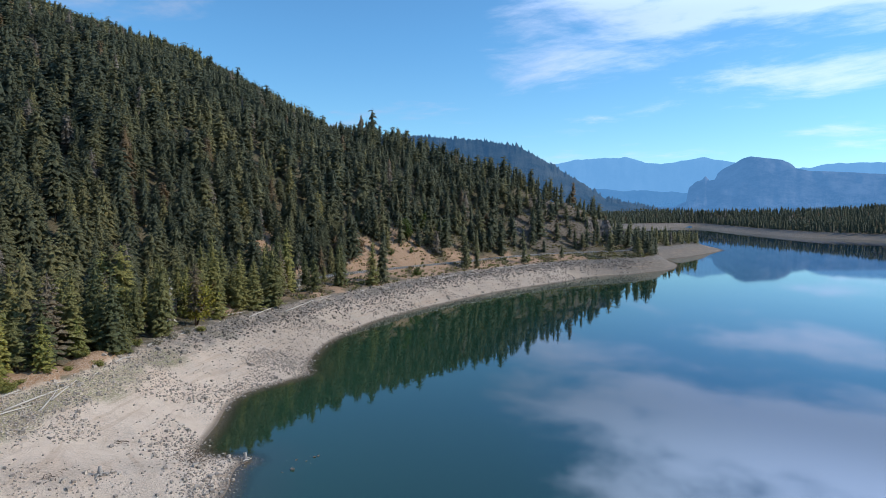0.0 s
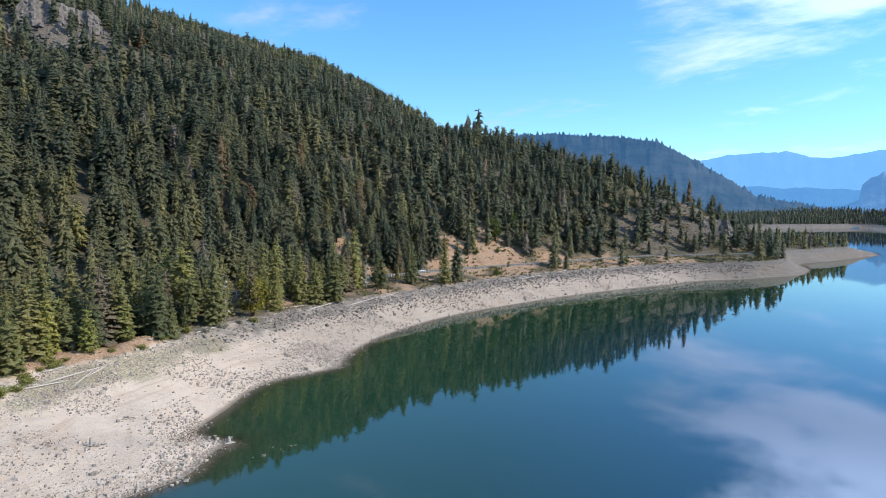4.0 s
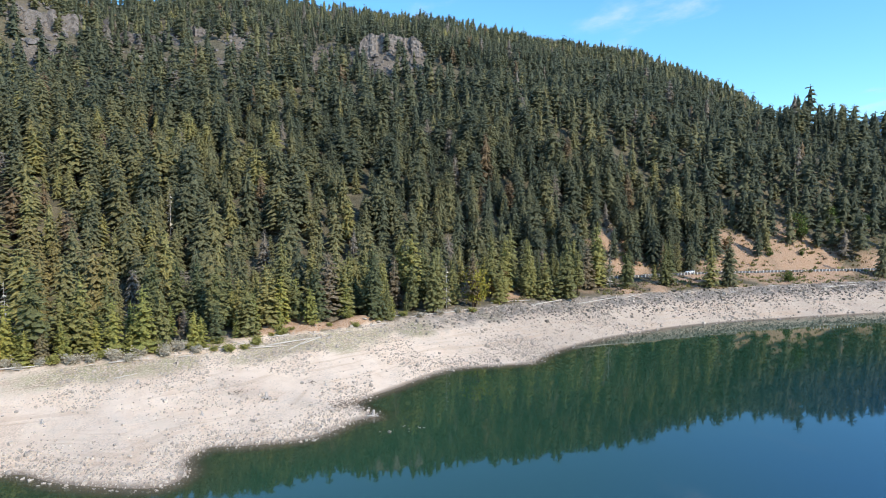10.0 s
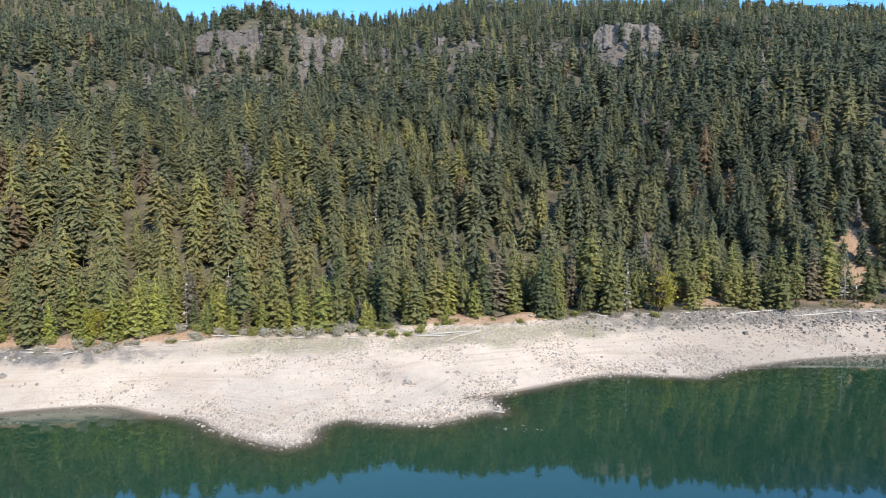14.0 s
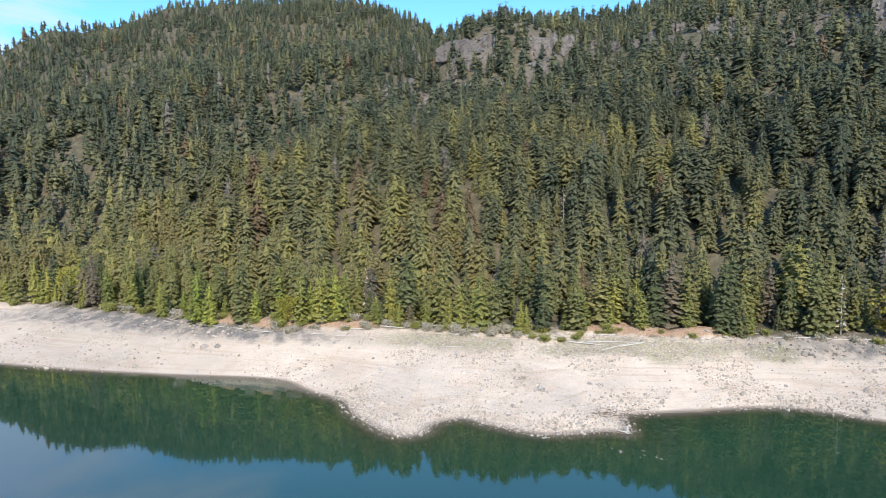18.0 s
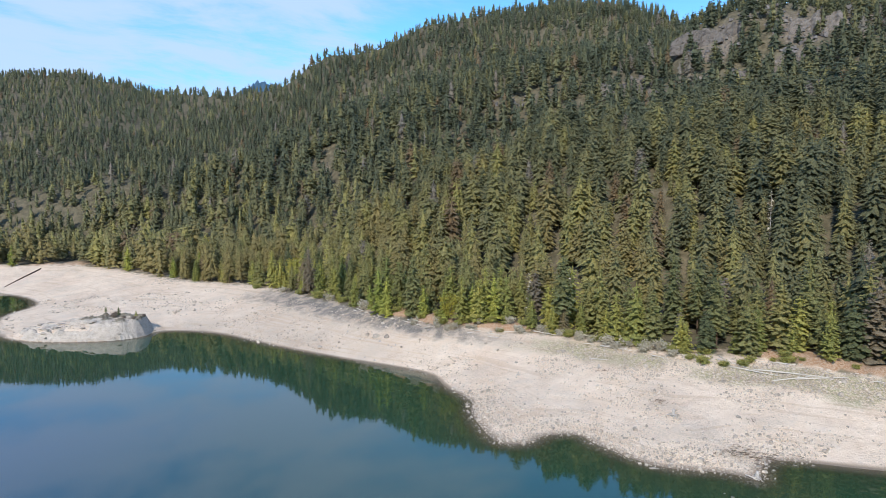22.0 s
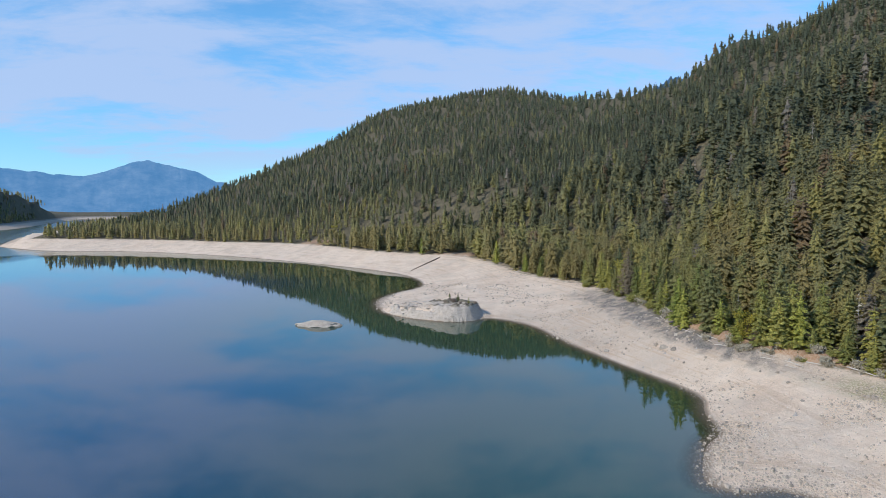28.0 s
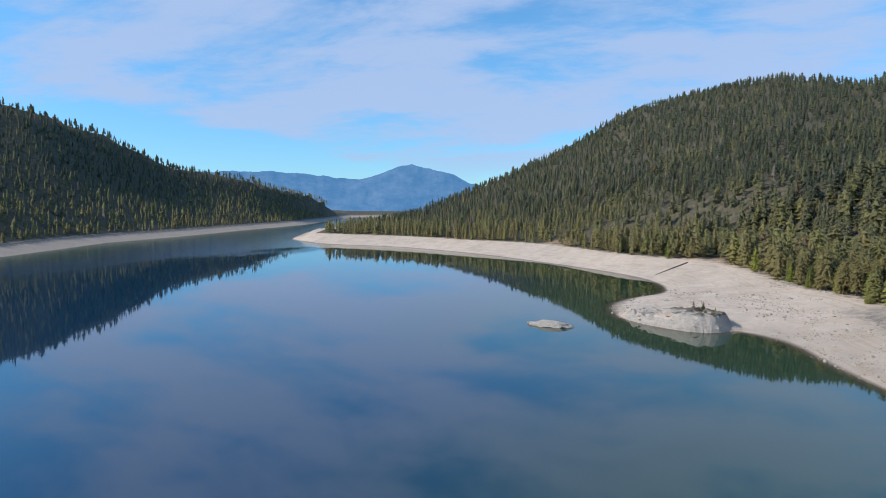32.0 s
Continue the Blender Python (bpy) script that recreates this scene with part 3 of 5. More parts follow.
# the lake, with its depth over the bed
wb = np.concatenate([np.arange(-100, 130, 1.0), np.arange(130, 260, 2.6)])
wr = np.concatenate([[0.02, 4, 30], np.arange(60, 330, 2.5), 330 * 1.06 ** np.arange(0, 50)])
wr = wr[wr < 2600]
bb, rr = np.meshgrid(np.radians(wb), wr, indexing="ij")
flat = np.stack([C[0] - np.sin(bb).ravel() * rr.ravel(), C[1] + np.cos(bb).ravel() * rr.ravel()], 1)
lake_z = ground_at(flat)
nb, nr = len(wb), len(wr)
i, j = np.meshgrid(np.arange(nb), np.arange(nr - 1), indexing="ij")
i2 = (i + 1) % nb
quads = np.stack([i * nr + j, i2 * nr + j, i2 * nr + j + 1, i * nr + j + 1], -1).reshape(-1, 4)[:, ::-1]
water = new("water", mesh_from("water", np.column_stack([flat, np.zeros(len(flat))]), quads, [M_WATER], attrs={"depth": -lake_z}))
tagged(water, "calm dark green reservoir water mirroring hills and sky", "lake", kind="structure")


# ---- distance ----
def ridge(name, stops, far, mat, label, deep=500, rough=0.02, seed=0, jag=0.0):
    """A range of hills along bearings: stops of bearing and height over the lake as a share of the distance."""
    stops = np.array(stops, float)
    bs = np.arange(stops[0, 0], stops[-1, 0] + 0.01, 0.1)
    top = np.interp(bs, stops[:, 0], stops[:, 1]) * far + 52
    top = top + rough * far * 0.12 * fbm(bs * 30, bs * 0, 24, 5, seed)
    trees = jag * np.random.default_rng(seed).random(len(bs)) ** 2
    rows = [(o, max(0.0, 1 + o) ** 1.1) for o in np.linspace(-1, 0, 16)] + [(0.4, 0.6)]
    verts = []
    a = np.radians(bs)
    for off, share in rows:
        wob = fbm(bs * 9, bs * 0 + off * 26 + 50, 9, 4, seed + 5)
        d = far + deep * (off + 0.12 * wob * (off < 0))
        verts.append(np.stack([C[0] - np.sin(a) * d, C[1] + np.cos(a) * d, np.maximum(top * share * (1 + 0.22 * wob * (1 - share)) + trees * (off == 0), 0)], 1))
    m = len(bs)
    i, j = np.meshgrid(np.arange(len(rows) - 1), np.arange(m - 1), indexing="ij")
    quads = np.stack([i * m + j, i * m + j + 1, (i + 1) * m + j + 1, (i + 1) * m + j], -1).reshape(-1, 4)
    ob = new(name, mesh_from(name, np.concatenate(verts), quads, [mat], smooth=True))
    return tagged(ob, label, "mountain", kind="structure")


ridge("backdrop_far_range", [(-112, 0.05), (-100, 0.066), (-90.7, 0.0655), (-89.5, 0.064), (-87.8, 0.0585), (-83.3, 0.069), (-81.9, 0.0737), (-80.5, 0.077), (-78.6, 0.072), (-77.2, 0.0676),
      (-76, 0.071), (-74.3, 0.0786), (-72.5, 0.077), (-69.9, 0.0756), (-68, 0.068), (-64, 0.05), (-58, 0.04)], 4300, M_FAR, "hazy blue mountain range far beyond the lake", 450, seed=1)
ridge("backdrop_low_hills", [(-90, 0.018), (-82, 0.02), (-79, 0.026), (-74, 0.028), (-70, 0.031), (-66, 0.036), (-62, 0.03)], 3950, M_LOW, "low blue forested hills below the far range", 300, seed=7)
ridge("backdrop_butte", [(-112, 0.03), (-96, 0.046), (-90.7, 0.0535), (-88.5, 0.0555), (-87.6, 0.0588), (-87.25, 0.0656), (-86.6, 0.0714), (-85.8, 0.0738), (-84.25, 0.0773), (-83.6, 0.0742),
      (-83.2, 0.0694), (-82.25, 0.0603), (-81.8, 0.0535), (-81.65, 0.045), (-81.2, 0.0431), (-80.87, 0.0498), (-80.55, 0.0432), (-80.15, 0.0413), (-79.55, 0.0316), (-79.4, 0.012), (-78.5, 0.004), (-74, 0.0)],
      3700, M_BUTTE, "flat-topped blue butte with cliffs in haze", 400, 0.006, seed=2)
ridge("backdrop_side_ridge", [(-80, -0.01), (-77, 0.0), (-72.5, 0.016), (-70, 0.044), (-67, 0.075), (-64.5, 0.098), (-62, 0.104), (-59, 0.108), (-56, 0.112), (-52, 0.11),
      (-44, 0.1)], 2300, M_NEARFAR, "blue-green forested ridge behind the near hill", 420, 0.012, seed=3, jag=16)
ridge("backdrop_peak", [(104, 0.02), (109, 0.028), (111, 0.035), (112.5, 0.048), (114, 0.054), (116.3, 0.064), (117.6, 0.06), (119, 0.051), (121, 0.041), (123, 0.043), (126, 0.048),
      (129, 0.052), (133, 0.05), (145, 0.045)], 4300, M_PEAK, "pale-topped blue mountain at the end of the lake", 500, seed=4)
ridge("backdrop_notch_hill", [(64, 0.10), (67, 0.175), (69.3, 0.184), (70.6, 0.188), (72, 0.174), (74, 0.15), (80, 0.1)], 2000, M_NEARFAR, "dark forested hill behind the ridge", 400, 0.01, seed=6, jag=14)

# ---- trees ----
def tube(points, radii_, sides=6):
    """A tapered tube through points: vertices and triangles."""
    points = np.asarray(points, float)
    verts, tris = [], []
    for k, (p, rad) in enumerate(zip(points, radii_)):
        d = points[min(k + 1, len(points) - 1)] - points[max(k - 1, 0)]
        d = d / (np.linalg.norm(d) + 1e-9)
        s = np.cross(d, (0.31, 0.95, 0.05) if abs(d[2]) > 0.5 else (0, 0, 1))
        s = s / np.linalg.norm(s)
        t = np.cross(d, s)
        for q in range(sides):
            a = 2 * math.pi * q / sides
            verts.append(p + rad * (math.cos(a) * s + math.sin(a) * t))
    for k in range(len(points) - 1):
        for q in range(sides):
            a, b = k * sides + q, k * sides + (q + 1) % sides
            tris += [(a, b, b + sides), (a, b + sides, a + sides)]
    for end in (0, len(points) - 1):
        for q in range(1, sides - 1):
            c = end * sides
            tris.append((c, c + q + 1, c + q) if end == 0 else (c, c + q, c + q + 1))
    return np.array(verts), np.array(tris)


def joined(parts):
    verts, tris, base = [], [], 0
    for v, t in parts:
        verts.append(v)
        tris.append(np.asarray(t) + base)
        base += len(v)
    return np.concatenate(verts), np.concatenate(tris)


def kite(at, axis, side, length, width, bend):
    """A small spray of needles: two triangles folded along the twig."""
    up = np.cross(axis, side)
    tip = at + axis * length
    mid = at + axis * length * 0.5
    return np.array([at, mid + side * width - up * bend, tip, mid - side * width - up * bend]), np.array([(0, 1, 2), (0, 2, 3)])


PUFF = np.array([(0, 1, 2), (0, 2, 3), (0, 3, 4), (0, 4, 1)])


def puff(rng, at, out, side, long_, wide, tall, droop):
    """A tuft of boughs: a low ragged tent, its outer tip hanging."""
    ring = [at + np.array([0, 0, tall])]
    for a in (0.0, 1.5, 3.14, 4.78):
        k = rng.uniform(0.7, 1.25)
        p = at + out * (long_ * k * math.cos(a)) + side * (wide * k * math.sin(a))
        p[2] -= droop * max(0.0, math.cos(a)) * k + tall * rng.uniform(0.0, 0.5)
        ring.append(p)
    return np.array(ring), PUFF


def conifer_crown(rng, height, width, start, whorls, per, split, ragged=0.3, blunt=0.72, leader=0.08):
    """A crown of boughs in uneven whorls, each bough one or more tufts."""
    parts = []
    up = np.array([0, 0, 1.0])
    for w in range(whorls):
        h = start + (0.97 - start) * ((w + rng.random() * 0.7) / whorls)
        reach = 0.52 * width * (1 - h) ** blunt * (0.62 + 0.38 * min(1, (h - start + 0.04) / 0.16))
        n = per if h < 0.72 else max(3, per - 2)
        turn = rng.random() * 6.28
        for q in range(n):
            if rng.random() < 0.07:
                continue
            a = turn + 6.283 * (q + 0.6 * rng.random()) / n
            hb = min(0.97, max(start, h + rng.uniform(-0.6, 0.6) * (0.97 - start) / whorls))
            out, side = np.array([math.cos(a), math.sin(a), 0]), np.array([-math.sin(a), math.cos(a), 0])
            L = (reach * (1.12 - ragged * rng.random()) + 0.010 * height) * (1.2 if rng.random() < 0.07 else 1)
            drop = rng.uniform(0.1, 0.42) if h < 0.8 else rng.uniform(-0.5, 0.1)
            for k in range(split):
                f = (k + 0.55) / split if split > 1 else 0.62
                long_ = L * (0.46 if split == 1 else 0.72 / split)
                wide = max(0.42 * long_, min(2.6 * L * f / n, 0.85 * L)) * rng.uniform(0.75, 1.1)
                at = up * (hb * height) + out * (L * f) - up * (L * f * drop) + side * (rng.uniform(-0.18, 0.18) * L)
                parts.append(puff(rng, at, out, side, long_, wide, rng.uniform(0.24, 0.46) * (long_ + wide) * 0.6, rng.uniform(0.2, 0.6) * long_))
    top = np.array([0, 0, height * 0.93])
    parts.append(kite(top, up, np.array([1.0, 0, 0]), height * leader, height * 0.010, 0))
    parts.append(kite(top, up, np.array([0, 1.0, 0]), height * leader, height * 0.010, 0))
    return joined(parts)


def skirts(rng, height, width, rings, points, start=0.06, ragged=0.3):
    """A conifer of overlapping ragged skirts of boughs, each a star with long and short points."""
    parts = []
    for k in range(rings):
        lo = start + (0.93 - start) * (k + rng.uniform(-0.2, 0.2)) / rings
        hi = min(1.0, lo + (0.93 - start) * rng.uniform(1.5, 2.1) / rings + 0.02)
        reach = 0.55 * width * (1.02 - lo) ** 0.55 * (0.72 + 0.28 * min(1, (k + 0.6) / 1.6)) * rng.uniform(0.82, 1.12)
        a0, tip, lean = rng.random() * 6.28, rng.random() * 6.28, rng.uniform(0.0, 0.035)
        ring = [np.array([rng.uniform(-0.006, 0.006), rng.uniform(-0.006, 0.006), hi]) * height]
        for q in range(2 * points):
            a = a0 + 6.283 * (q + rng.uniform(-0.25, 0.25)) / (2 * points)
            long_ = q % 2 == 0
            d = reach * (rng.uniform(1 - ragged, 1.12) if long_ else rng.uniform(0.42, 0.62))
            drop = rng.uniform(-0.025, 0.02) if long_ else rng.uniform(0.01, 0.04)
            ring.append(np.array([d * math.cos(a), d * math.sin(a), (lo + drop + lean * math.cos(a - tip)) * height]))
        m = 2 * points
        parts.append((np.array(ring), np.array([(0, q + 1, (q + 1) % m + 1) for q in range(m)])))
    return joined(parts)


rng = np.random.default_rng(7)


def bushy(seed, width, start, rings, points, whorls, per, split, blunt):
    """A conifer: dark ragged skirts within, tufted boughs outside."""
    r = np.random.default_rng(seed)
    return joined([skirts(r, 0.93, width * 0.76, rings, points, start, 0.45), conifer_crown(r, 1.0, width, start, whorls, per, split, 0.34, blunt, 0.05)])


# narrow firs, broad firs, open pines with a bare foot, round-topped pines
WIDTHS, STARTS, BLUNTS = (0.33, 0.39, 0.38, 0.36, 0.30, 0.40), (0.04, 0.06, 0.26, 0.12, 0.05, 0.18), (0.62, 0.55, 0.42, 0.5, 0.68, 0.45)
NEARMID = [bushy(60 + k, 1.15 * WIDTHS[k], STARTS[k], 6, 4, 21, 8, 1, BLUNTS[k]) for k in range(6)]
MID = [bushy(20 + k, 1.25 * WIDTHS[k], STARTS[k], 5, 3, 11, 5, 1, BLUNTS[k]) for k in range(6)]
FAR = [bushy(40 + k, 1.42 * WIDTHS[k], STARTS[k], 4, 3, 6, 4, 1, BLUNTS[k]) for k in range(6)]
FARTHER = [bushy(55 + k, 1.5 * WIDTHS[k], STARTS[k], 4, 3, 4, 3, 1, BLUNTS[k]) for k in range(6)]
VERYFAR = [skirts(np.random.default_rng(50 + k), 1.0, (0.4, 0.46, 0.52)[k], 4, 3, 0.05) for k in range(3)]
stem = tube([(0, 0, 0), (0, 0, 0.3)], [0.014, 0.01], 3)


def scatter(step, accept, lo, hi, seed):
    """Jittered places over a box, kept where accept says so."""
    r = np.random.default_rng(seed)
    gx, gy = np.meshgrid(np.arange(lo[0], hi[0], step), np.arange(lo[1], hi[1], step))
    p = np.column_stack([gx.ravel(), gy.ravel()]) + r.uniform(-0.48, 0.48, (gx.size, 2)) * step
    f = fields(p)
    keep = accept(p, f, r)
    return p[keep], {k: v[keep] for k, v in f.items()}


def density(p, f, r):
    """How likely a tree stands at a place on the slopes."""
    d = np.where(f["dt"] > 1.5, 1.0, 0.0)
    d = d * np.where(f["dr"] < 4.6, 0, 1) * (1 - np.where(p[:, 0] > 380, 0.45, 0.6) * np.clip(f["rock"] * 1.2, 0, 1)) * (1 - np.where((f["dt"] < 10) | (p[:, 0] > 85) | (p[:, 0] < -300), 0.85, 0.1) * f["bare"])
    d = d * np.clip(1.05 + 1.1 * fbm(p[:, 0], p[:, 1], 48, 4, 31), 0.3 + 0.5 * np.exp(-(f["dt"] / 170) ** 4), 1)
    x, y = p[:, 0], p[:, 1]
    lean = np.clip((x - 85) / 50, 0, 1) * np.clip((30 - f["dt"]) / 8, 0, 1) * np.clip((520 - x) / 50, 0, 1)
    d = d * (1 - 0.86 * lean)
    head = np.clip((x - 330) / 70, 0, 1) * np.clip((80 - f["dt"]) / 30, 0, 1) * np.clip((560 - x) / 40, 0, 1)
    d = d * (1 - 0.3 * head)
    d = np.where((x > 560) & (f["dt"] > 5), 0.97, d)
    d = d * (1 - 0.32 * np.exp(-((x + 110) / 250) ** 4 - ((f["r"] - 500) / 62) ** 4))
    for cx, cy, w, h, turn in CLIFFS:
        down = np.array([cx, cy]) - C
        down = down / np.hypot(*down) * (9 + 0.7 * h)
        off = np.hypot(x - cx + down[0], y - cy + down[1]) / (0.38 * w + 5)
        d = d * (1 - 0.2 * np.exp(-off ** 4))
    return d


def forest(name, p, f, shapes, heights, seed, label, dark=0.0, stems=False):
    """One mesh of many trees."""
    r = np.random.default_rng(seed)
    V, T, tint, idx, base = [], [], [], [], 0
    hs = r.uniform(*heights, len(p)) * (0.5 + 0.56 * r.random(len(p)) ** 0.65)
    tall = r.random(len(p)) < 0.05
    hs = np.where(tall, hs * r.uniform(1.1, 1.3, len(p)), hs)
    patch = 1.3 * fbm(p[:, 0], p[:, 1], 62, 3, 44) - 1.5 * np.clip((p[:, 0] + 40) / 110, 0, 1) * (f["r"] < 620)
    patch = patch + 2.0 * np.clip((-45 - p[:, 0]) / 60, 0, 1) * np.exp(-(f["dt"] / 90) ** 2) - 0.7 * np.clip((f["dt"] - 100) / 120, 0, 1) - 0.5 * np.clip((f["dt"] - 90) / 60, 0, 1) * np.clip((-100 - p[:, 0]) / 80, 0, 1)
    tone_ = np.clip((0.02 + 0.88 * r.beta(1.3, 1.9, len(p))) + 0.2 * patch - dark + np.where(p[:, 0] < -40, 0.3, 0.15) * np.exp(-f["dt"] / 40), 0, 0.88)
    odd = r.random(len(p))
    tone_ = np.where(odd < 0.02, 0.93, np.where(odd < 0.045, 1.0, tone_))
    kinds = r.integers(0, len(shapes), len(p))
    for k, (sv, st) in enumerate(shapes):
        sel = np.where(kinds == k)[0]
        if not len(sel):
            continue
        a, h = r.uniform(0, 6.283, len(sel)), hs[sel]
        w = h * r.uniform(0.85, 1.25, len(sel)) * np.where(tall[sel], 0.85, 1.0)
        for vv, tt, mi in ((sv, st, 0), (stem[0], stem[1], 1))[: 2 if stems else 1]:
            X = np.empty((len(sel), len(vv), 3))
            X[:, :, 0] = (vv[None, :, 0] * np.cos(a)[:, None] - vv[None, :, 1] * np.sin(a)[:, None]) * w[:, None] + p[sel, 0][:, None]
            X[:, :, 1] = (vv[None, :, 0] * np.sin(a)[:, None] + vv[None, :, 1] * np.cos(a)[:, None]) * w[:, None] + p[sel, 1][:, None]
            X[:, :, 2] = vv[None, :, 2] * h[:, None] + (f["z"][sel] - 0.4)[:, None]
            V.append(X.reshape(-1, 3))
            T.append((tt[None] + (np.arange(len(sel)) * len(vv))[:, None, None]).reshape(-1, 3) + base)
            tint.append(np.repeat(tone_[sel], len(vv)))
            idx.append(np.full(len(sel) * len(tt), mi))
            base += len(sel) * len(vv)
    ob = new(name, mesh_from(name, np.concatenate(V), np.concatenate(T), [M_FOREST, M_BARK], np.concatenate(idx), {"tint": np.concatenate(tint)}, smooth=True))
    return tagged(ob, label, "forest", kind="stuff")


def seen_slope(f):
    return f["up"] & f["north"] & (f["r"] < f["cr"] + 45) & (f["b"] > -90) & (f["b"] < 126)


# the first rows above the bank, tree by tree
def front_rows(p, f, r):
    return seen_slope(f) & (f["dt"] < 24) & (p[:, 0] > -330) & (p[:, 0] < 330) & (r.random(len(p)) < density(p, f, r))


fp, ff = scatter(6.6, front_rows, (-340, -60), (340, 140), 101)
order = np.argsort(np.hypot(fp[:, 0] + 10, fp[:, 1] + 90))
single, rest = order[:180], order[180:]


def part(name, mesh, parent, label=""):
    ob = new(name, mesh)
    ob.parent = parent
    return tagged(ob, label)


def conifer(kind, seed, height, width, start, whorls, label, dead=False, mat=M_NEEDLE):
    """A conifer with its trunk and crown, at the origin."""
    r = np.random.default_rng(seed)
    base = tagged(new(kind), label, "tree", "trees along the bank")
    lean = r.uniform(-0.02, 0.02, 2) * height
    spine = [(lean[0] * t, lean[1] * t, t * height * 0.97 - 0.5) for t in (0, 0.2, 0.45, 0.7, 1.0)]
    rad = height * 0.0115
    tv = [tube(spine, [rad * 1.25, rad, rad * 0.72, rad * 0.4, rad * 0.08], 7)]
    for k in range(26 if dead else 12):
        h = r.uniform(0.15, 0.95) if dead else r.uniform(0.06, 0.4)
        a, L = r.uniform(0, 6.28), width * 0.5 * (1 - h) ** 0.7 * r.uniform(0.4, 1.0) + 0.3
        p0 = np.array([lean[0] * h, lean[1] * h, h * height])
        p1 = p0 + [math.cos(a) * L, math.sin(a) * L, r.uniform(-0.35, 0.2) * L]
        tv.append(tube([p0, p1], [rad * 0.3, rad * 0.06], 4))
    v, t = joined(tv)
    part("trunk", mesh_from("trunk", v, t, [M_DEAD if dead else M_BARK], smooth=True), base)
    v, t = conifer_crown(r, height, width, start, int(whorls * 0.9), 7 if not dead else 4, 3 if not dead and height > 6 else 1, 0.4, 0.48 if kind == "pine_tree" else 0.6)
    if not dead:
        v, t = joined([skirts(r, height * 0.95, width * 0.55, 10, 6, start, 0.4), (v, t)])
    if dead:
        t = t[r.random(len(t)) < 0.4]
    part("crown", mesh_from("crown", v, t, [M_SAGE if dead else mat], smooth=not dead), base, "thin grey-brown crown" if dead else "")
    return base


KINDS = [("fir_tree", 1, 21, 8.2, 0.04, 28, "dark green fir with branches to the ground"),
         ("fir_tree", 2, 25, 9.6, 0.05, 32, "tall dense green fir on the lake bank"),
         ("fir_tree", 3, 17, 7.4, 0.03, 25, "young yellow-green fir at the forest edge"),
         ("pine_tree", 4, 24, 9.2, 0.26, 24, "tall pine with a bare lower trunk"),
         ("pine_tree", 5, 20, 9.0, 0.12, 24, "broad yellow-green pine above the shore"),
         ("spruce_tree", 6, 27, 8.6, 0.04, 34, "slender dark spruce in the first row"),
         ("fir_tree", 8, 13, 6.0, 0.03, 20, "small bright green fir beside taller trees")]
masters = [conifer(*k) for k in KINDS]
masters.append(conifer("dead_tree", 9, 19, 5.0, 0.1, 14, "grey dead conifer with sparse twigs", True))
masters.append(conifer("pine_tree", 34, 18, 8.0, 0.05, 24, "bright olive-yellow pine on the sunny bank", False, M_GOLD))
masters.append(conifer("fir_tree", 35, 14, 6.2, 0.03, 21, "young light green fir on the sunny bank", False, M_GOLD))
pick = np.random.default_rng(5)
used = set()
for q in single:
    (x, y), z = fp[q], ff["z"][q]
    k = int(pick.choice(len(masters), p=[0.09, 0.08, 0.10, 0.08, 0.12, 0.06, 0.05, 0.03, 0.24, 0.15] if x < -50 else [0.19, 0.17, 0.14, 0.11, 0.12, 0.13, 0.07, 0.02, 0.03, 0.02]))
    s = pick.uniform(0.6, 1.12)
    m = pose(x, y, z - 0.15, 0, 0, pick.uniform(0, 360)) @ Matrix.Diagonal((s * pick.uniform(0.85, 1.1), s * pick.uniform(0.85, 1.1), s, 1))
    if k not in used:
        used.add(k)
        masters[k].matrix_basis = m
    else:
        copy_thing(masters[k], m)
for k in range(len(masters)):
    if k not in used:
        x, y = -70 - 9 * k, 46 - 3 * k
        masters[k].matrix_basis = pose(x, y, float(ground_at((x, y))[0]) - 0.15, 0, 0, 40 * k)

# the forest behind them
def behind(lo, hi, p_all=1.0):
    def accept(p, f, r):
        return seen_slope(f) & (f["r"] >= lo) & (f["r"] < hi) & (r.random(len(p)) < density(p, f, r) * p_all) & ~((f["dt"] < 24) & (np.abs(p[:, 0]) < 330))
    return accept


forest("forest_edge", fp[rest], {k: v[rest] for k, v in ff.items()}, NEARMID, (15, 25), 1, "green firs and pines along the outer shore", stems=True)
p, f = scatter(7.3, behind(0, 330), (-340, -60), (340, 260), 102)
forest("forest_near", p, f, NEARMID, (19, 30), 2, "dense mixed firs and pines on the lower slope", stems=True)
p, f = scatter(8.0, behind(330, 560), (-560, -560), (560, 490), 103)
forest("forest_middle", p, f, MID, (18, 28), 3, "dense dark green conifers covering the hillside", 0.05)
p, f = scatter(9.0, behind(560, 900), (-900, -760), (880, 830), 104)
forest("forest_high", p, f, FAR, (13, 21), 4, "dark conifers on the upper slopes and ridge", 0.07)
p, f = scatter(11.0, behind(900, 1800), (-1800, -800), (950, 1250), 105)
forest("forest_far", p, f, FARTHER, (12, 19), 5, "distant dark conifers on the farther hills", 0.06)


def opposite(p, f, r):
    return f["up"] & ~f["north"] & (f["r"] < f["cr"] + 80) & (f["r"] < 2300) & ((f["b"] > 112) & (f["b"] < 160) | (f["b"] < -66) & (f["b"] > -104)) & (r.random(len(p)) < 0.95)


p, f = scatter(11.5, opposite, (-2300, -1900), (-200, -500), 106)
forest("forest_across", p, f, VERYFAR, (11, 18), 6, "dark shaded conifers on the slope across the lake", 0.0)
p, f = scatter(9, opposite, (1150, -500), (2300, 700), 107)
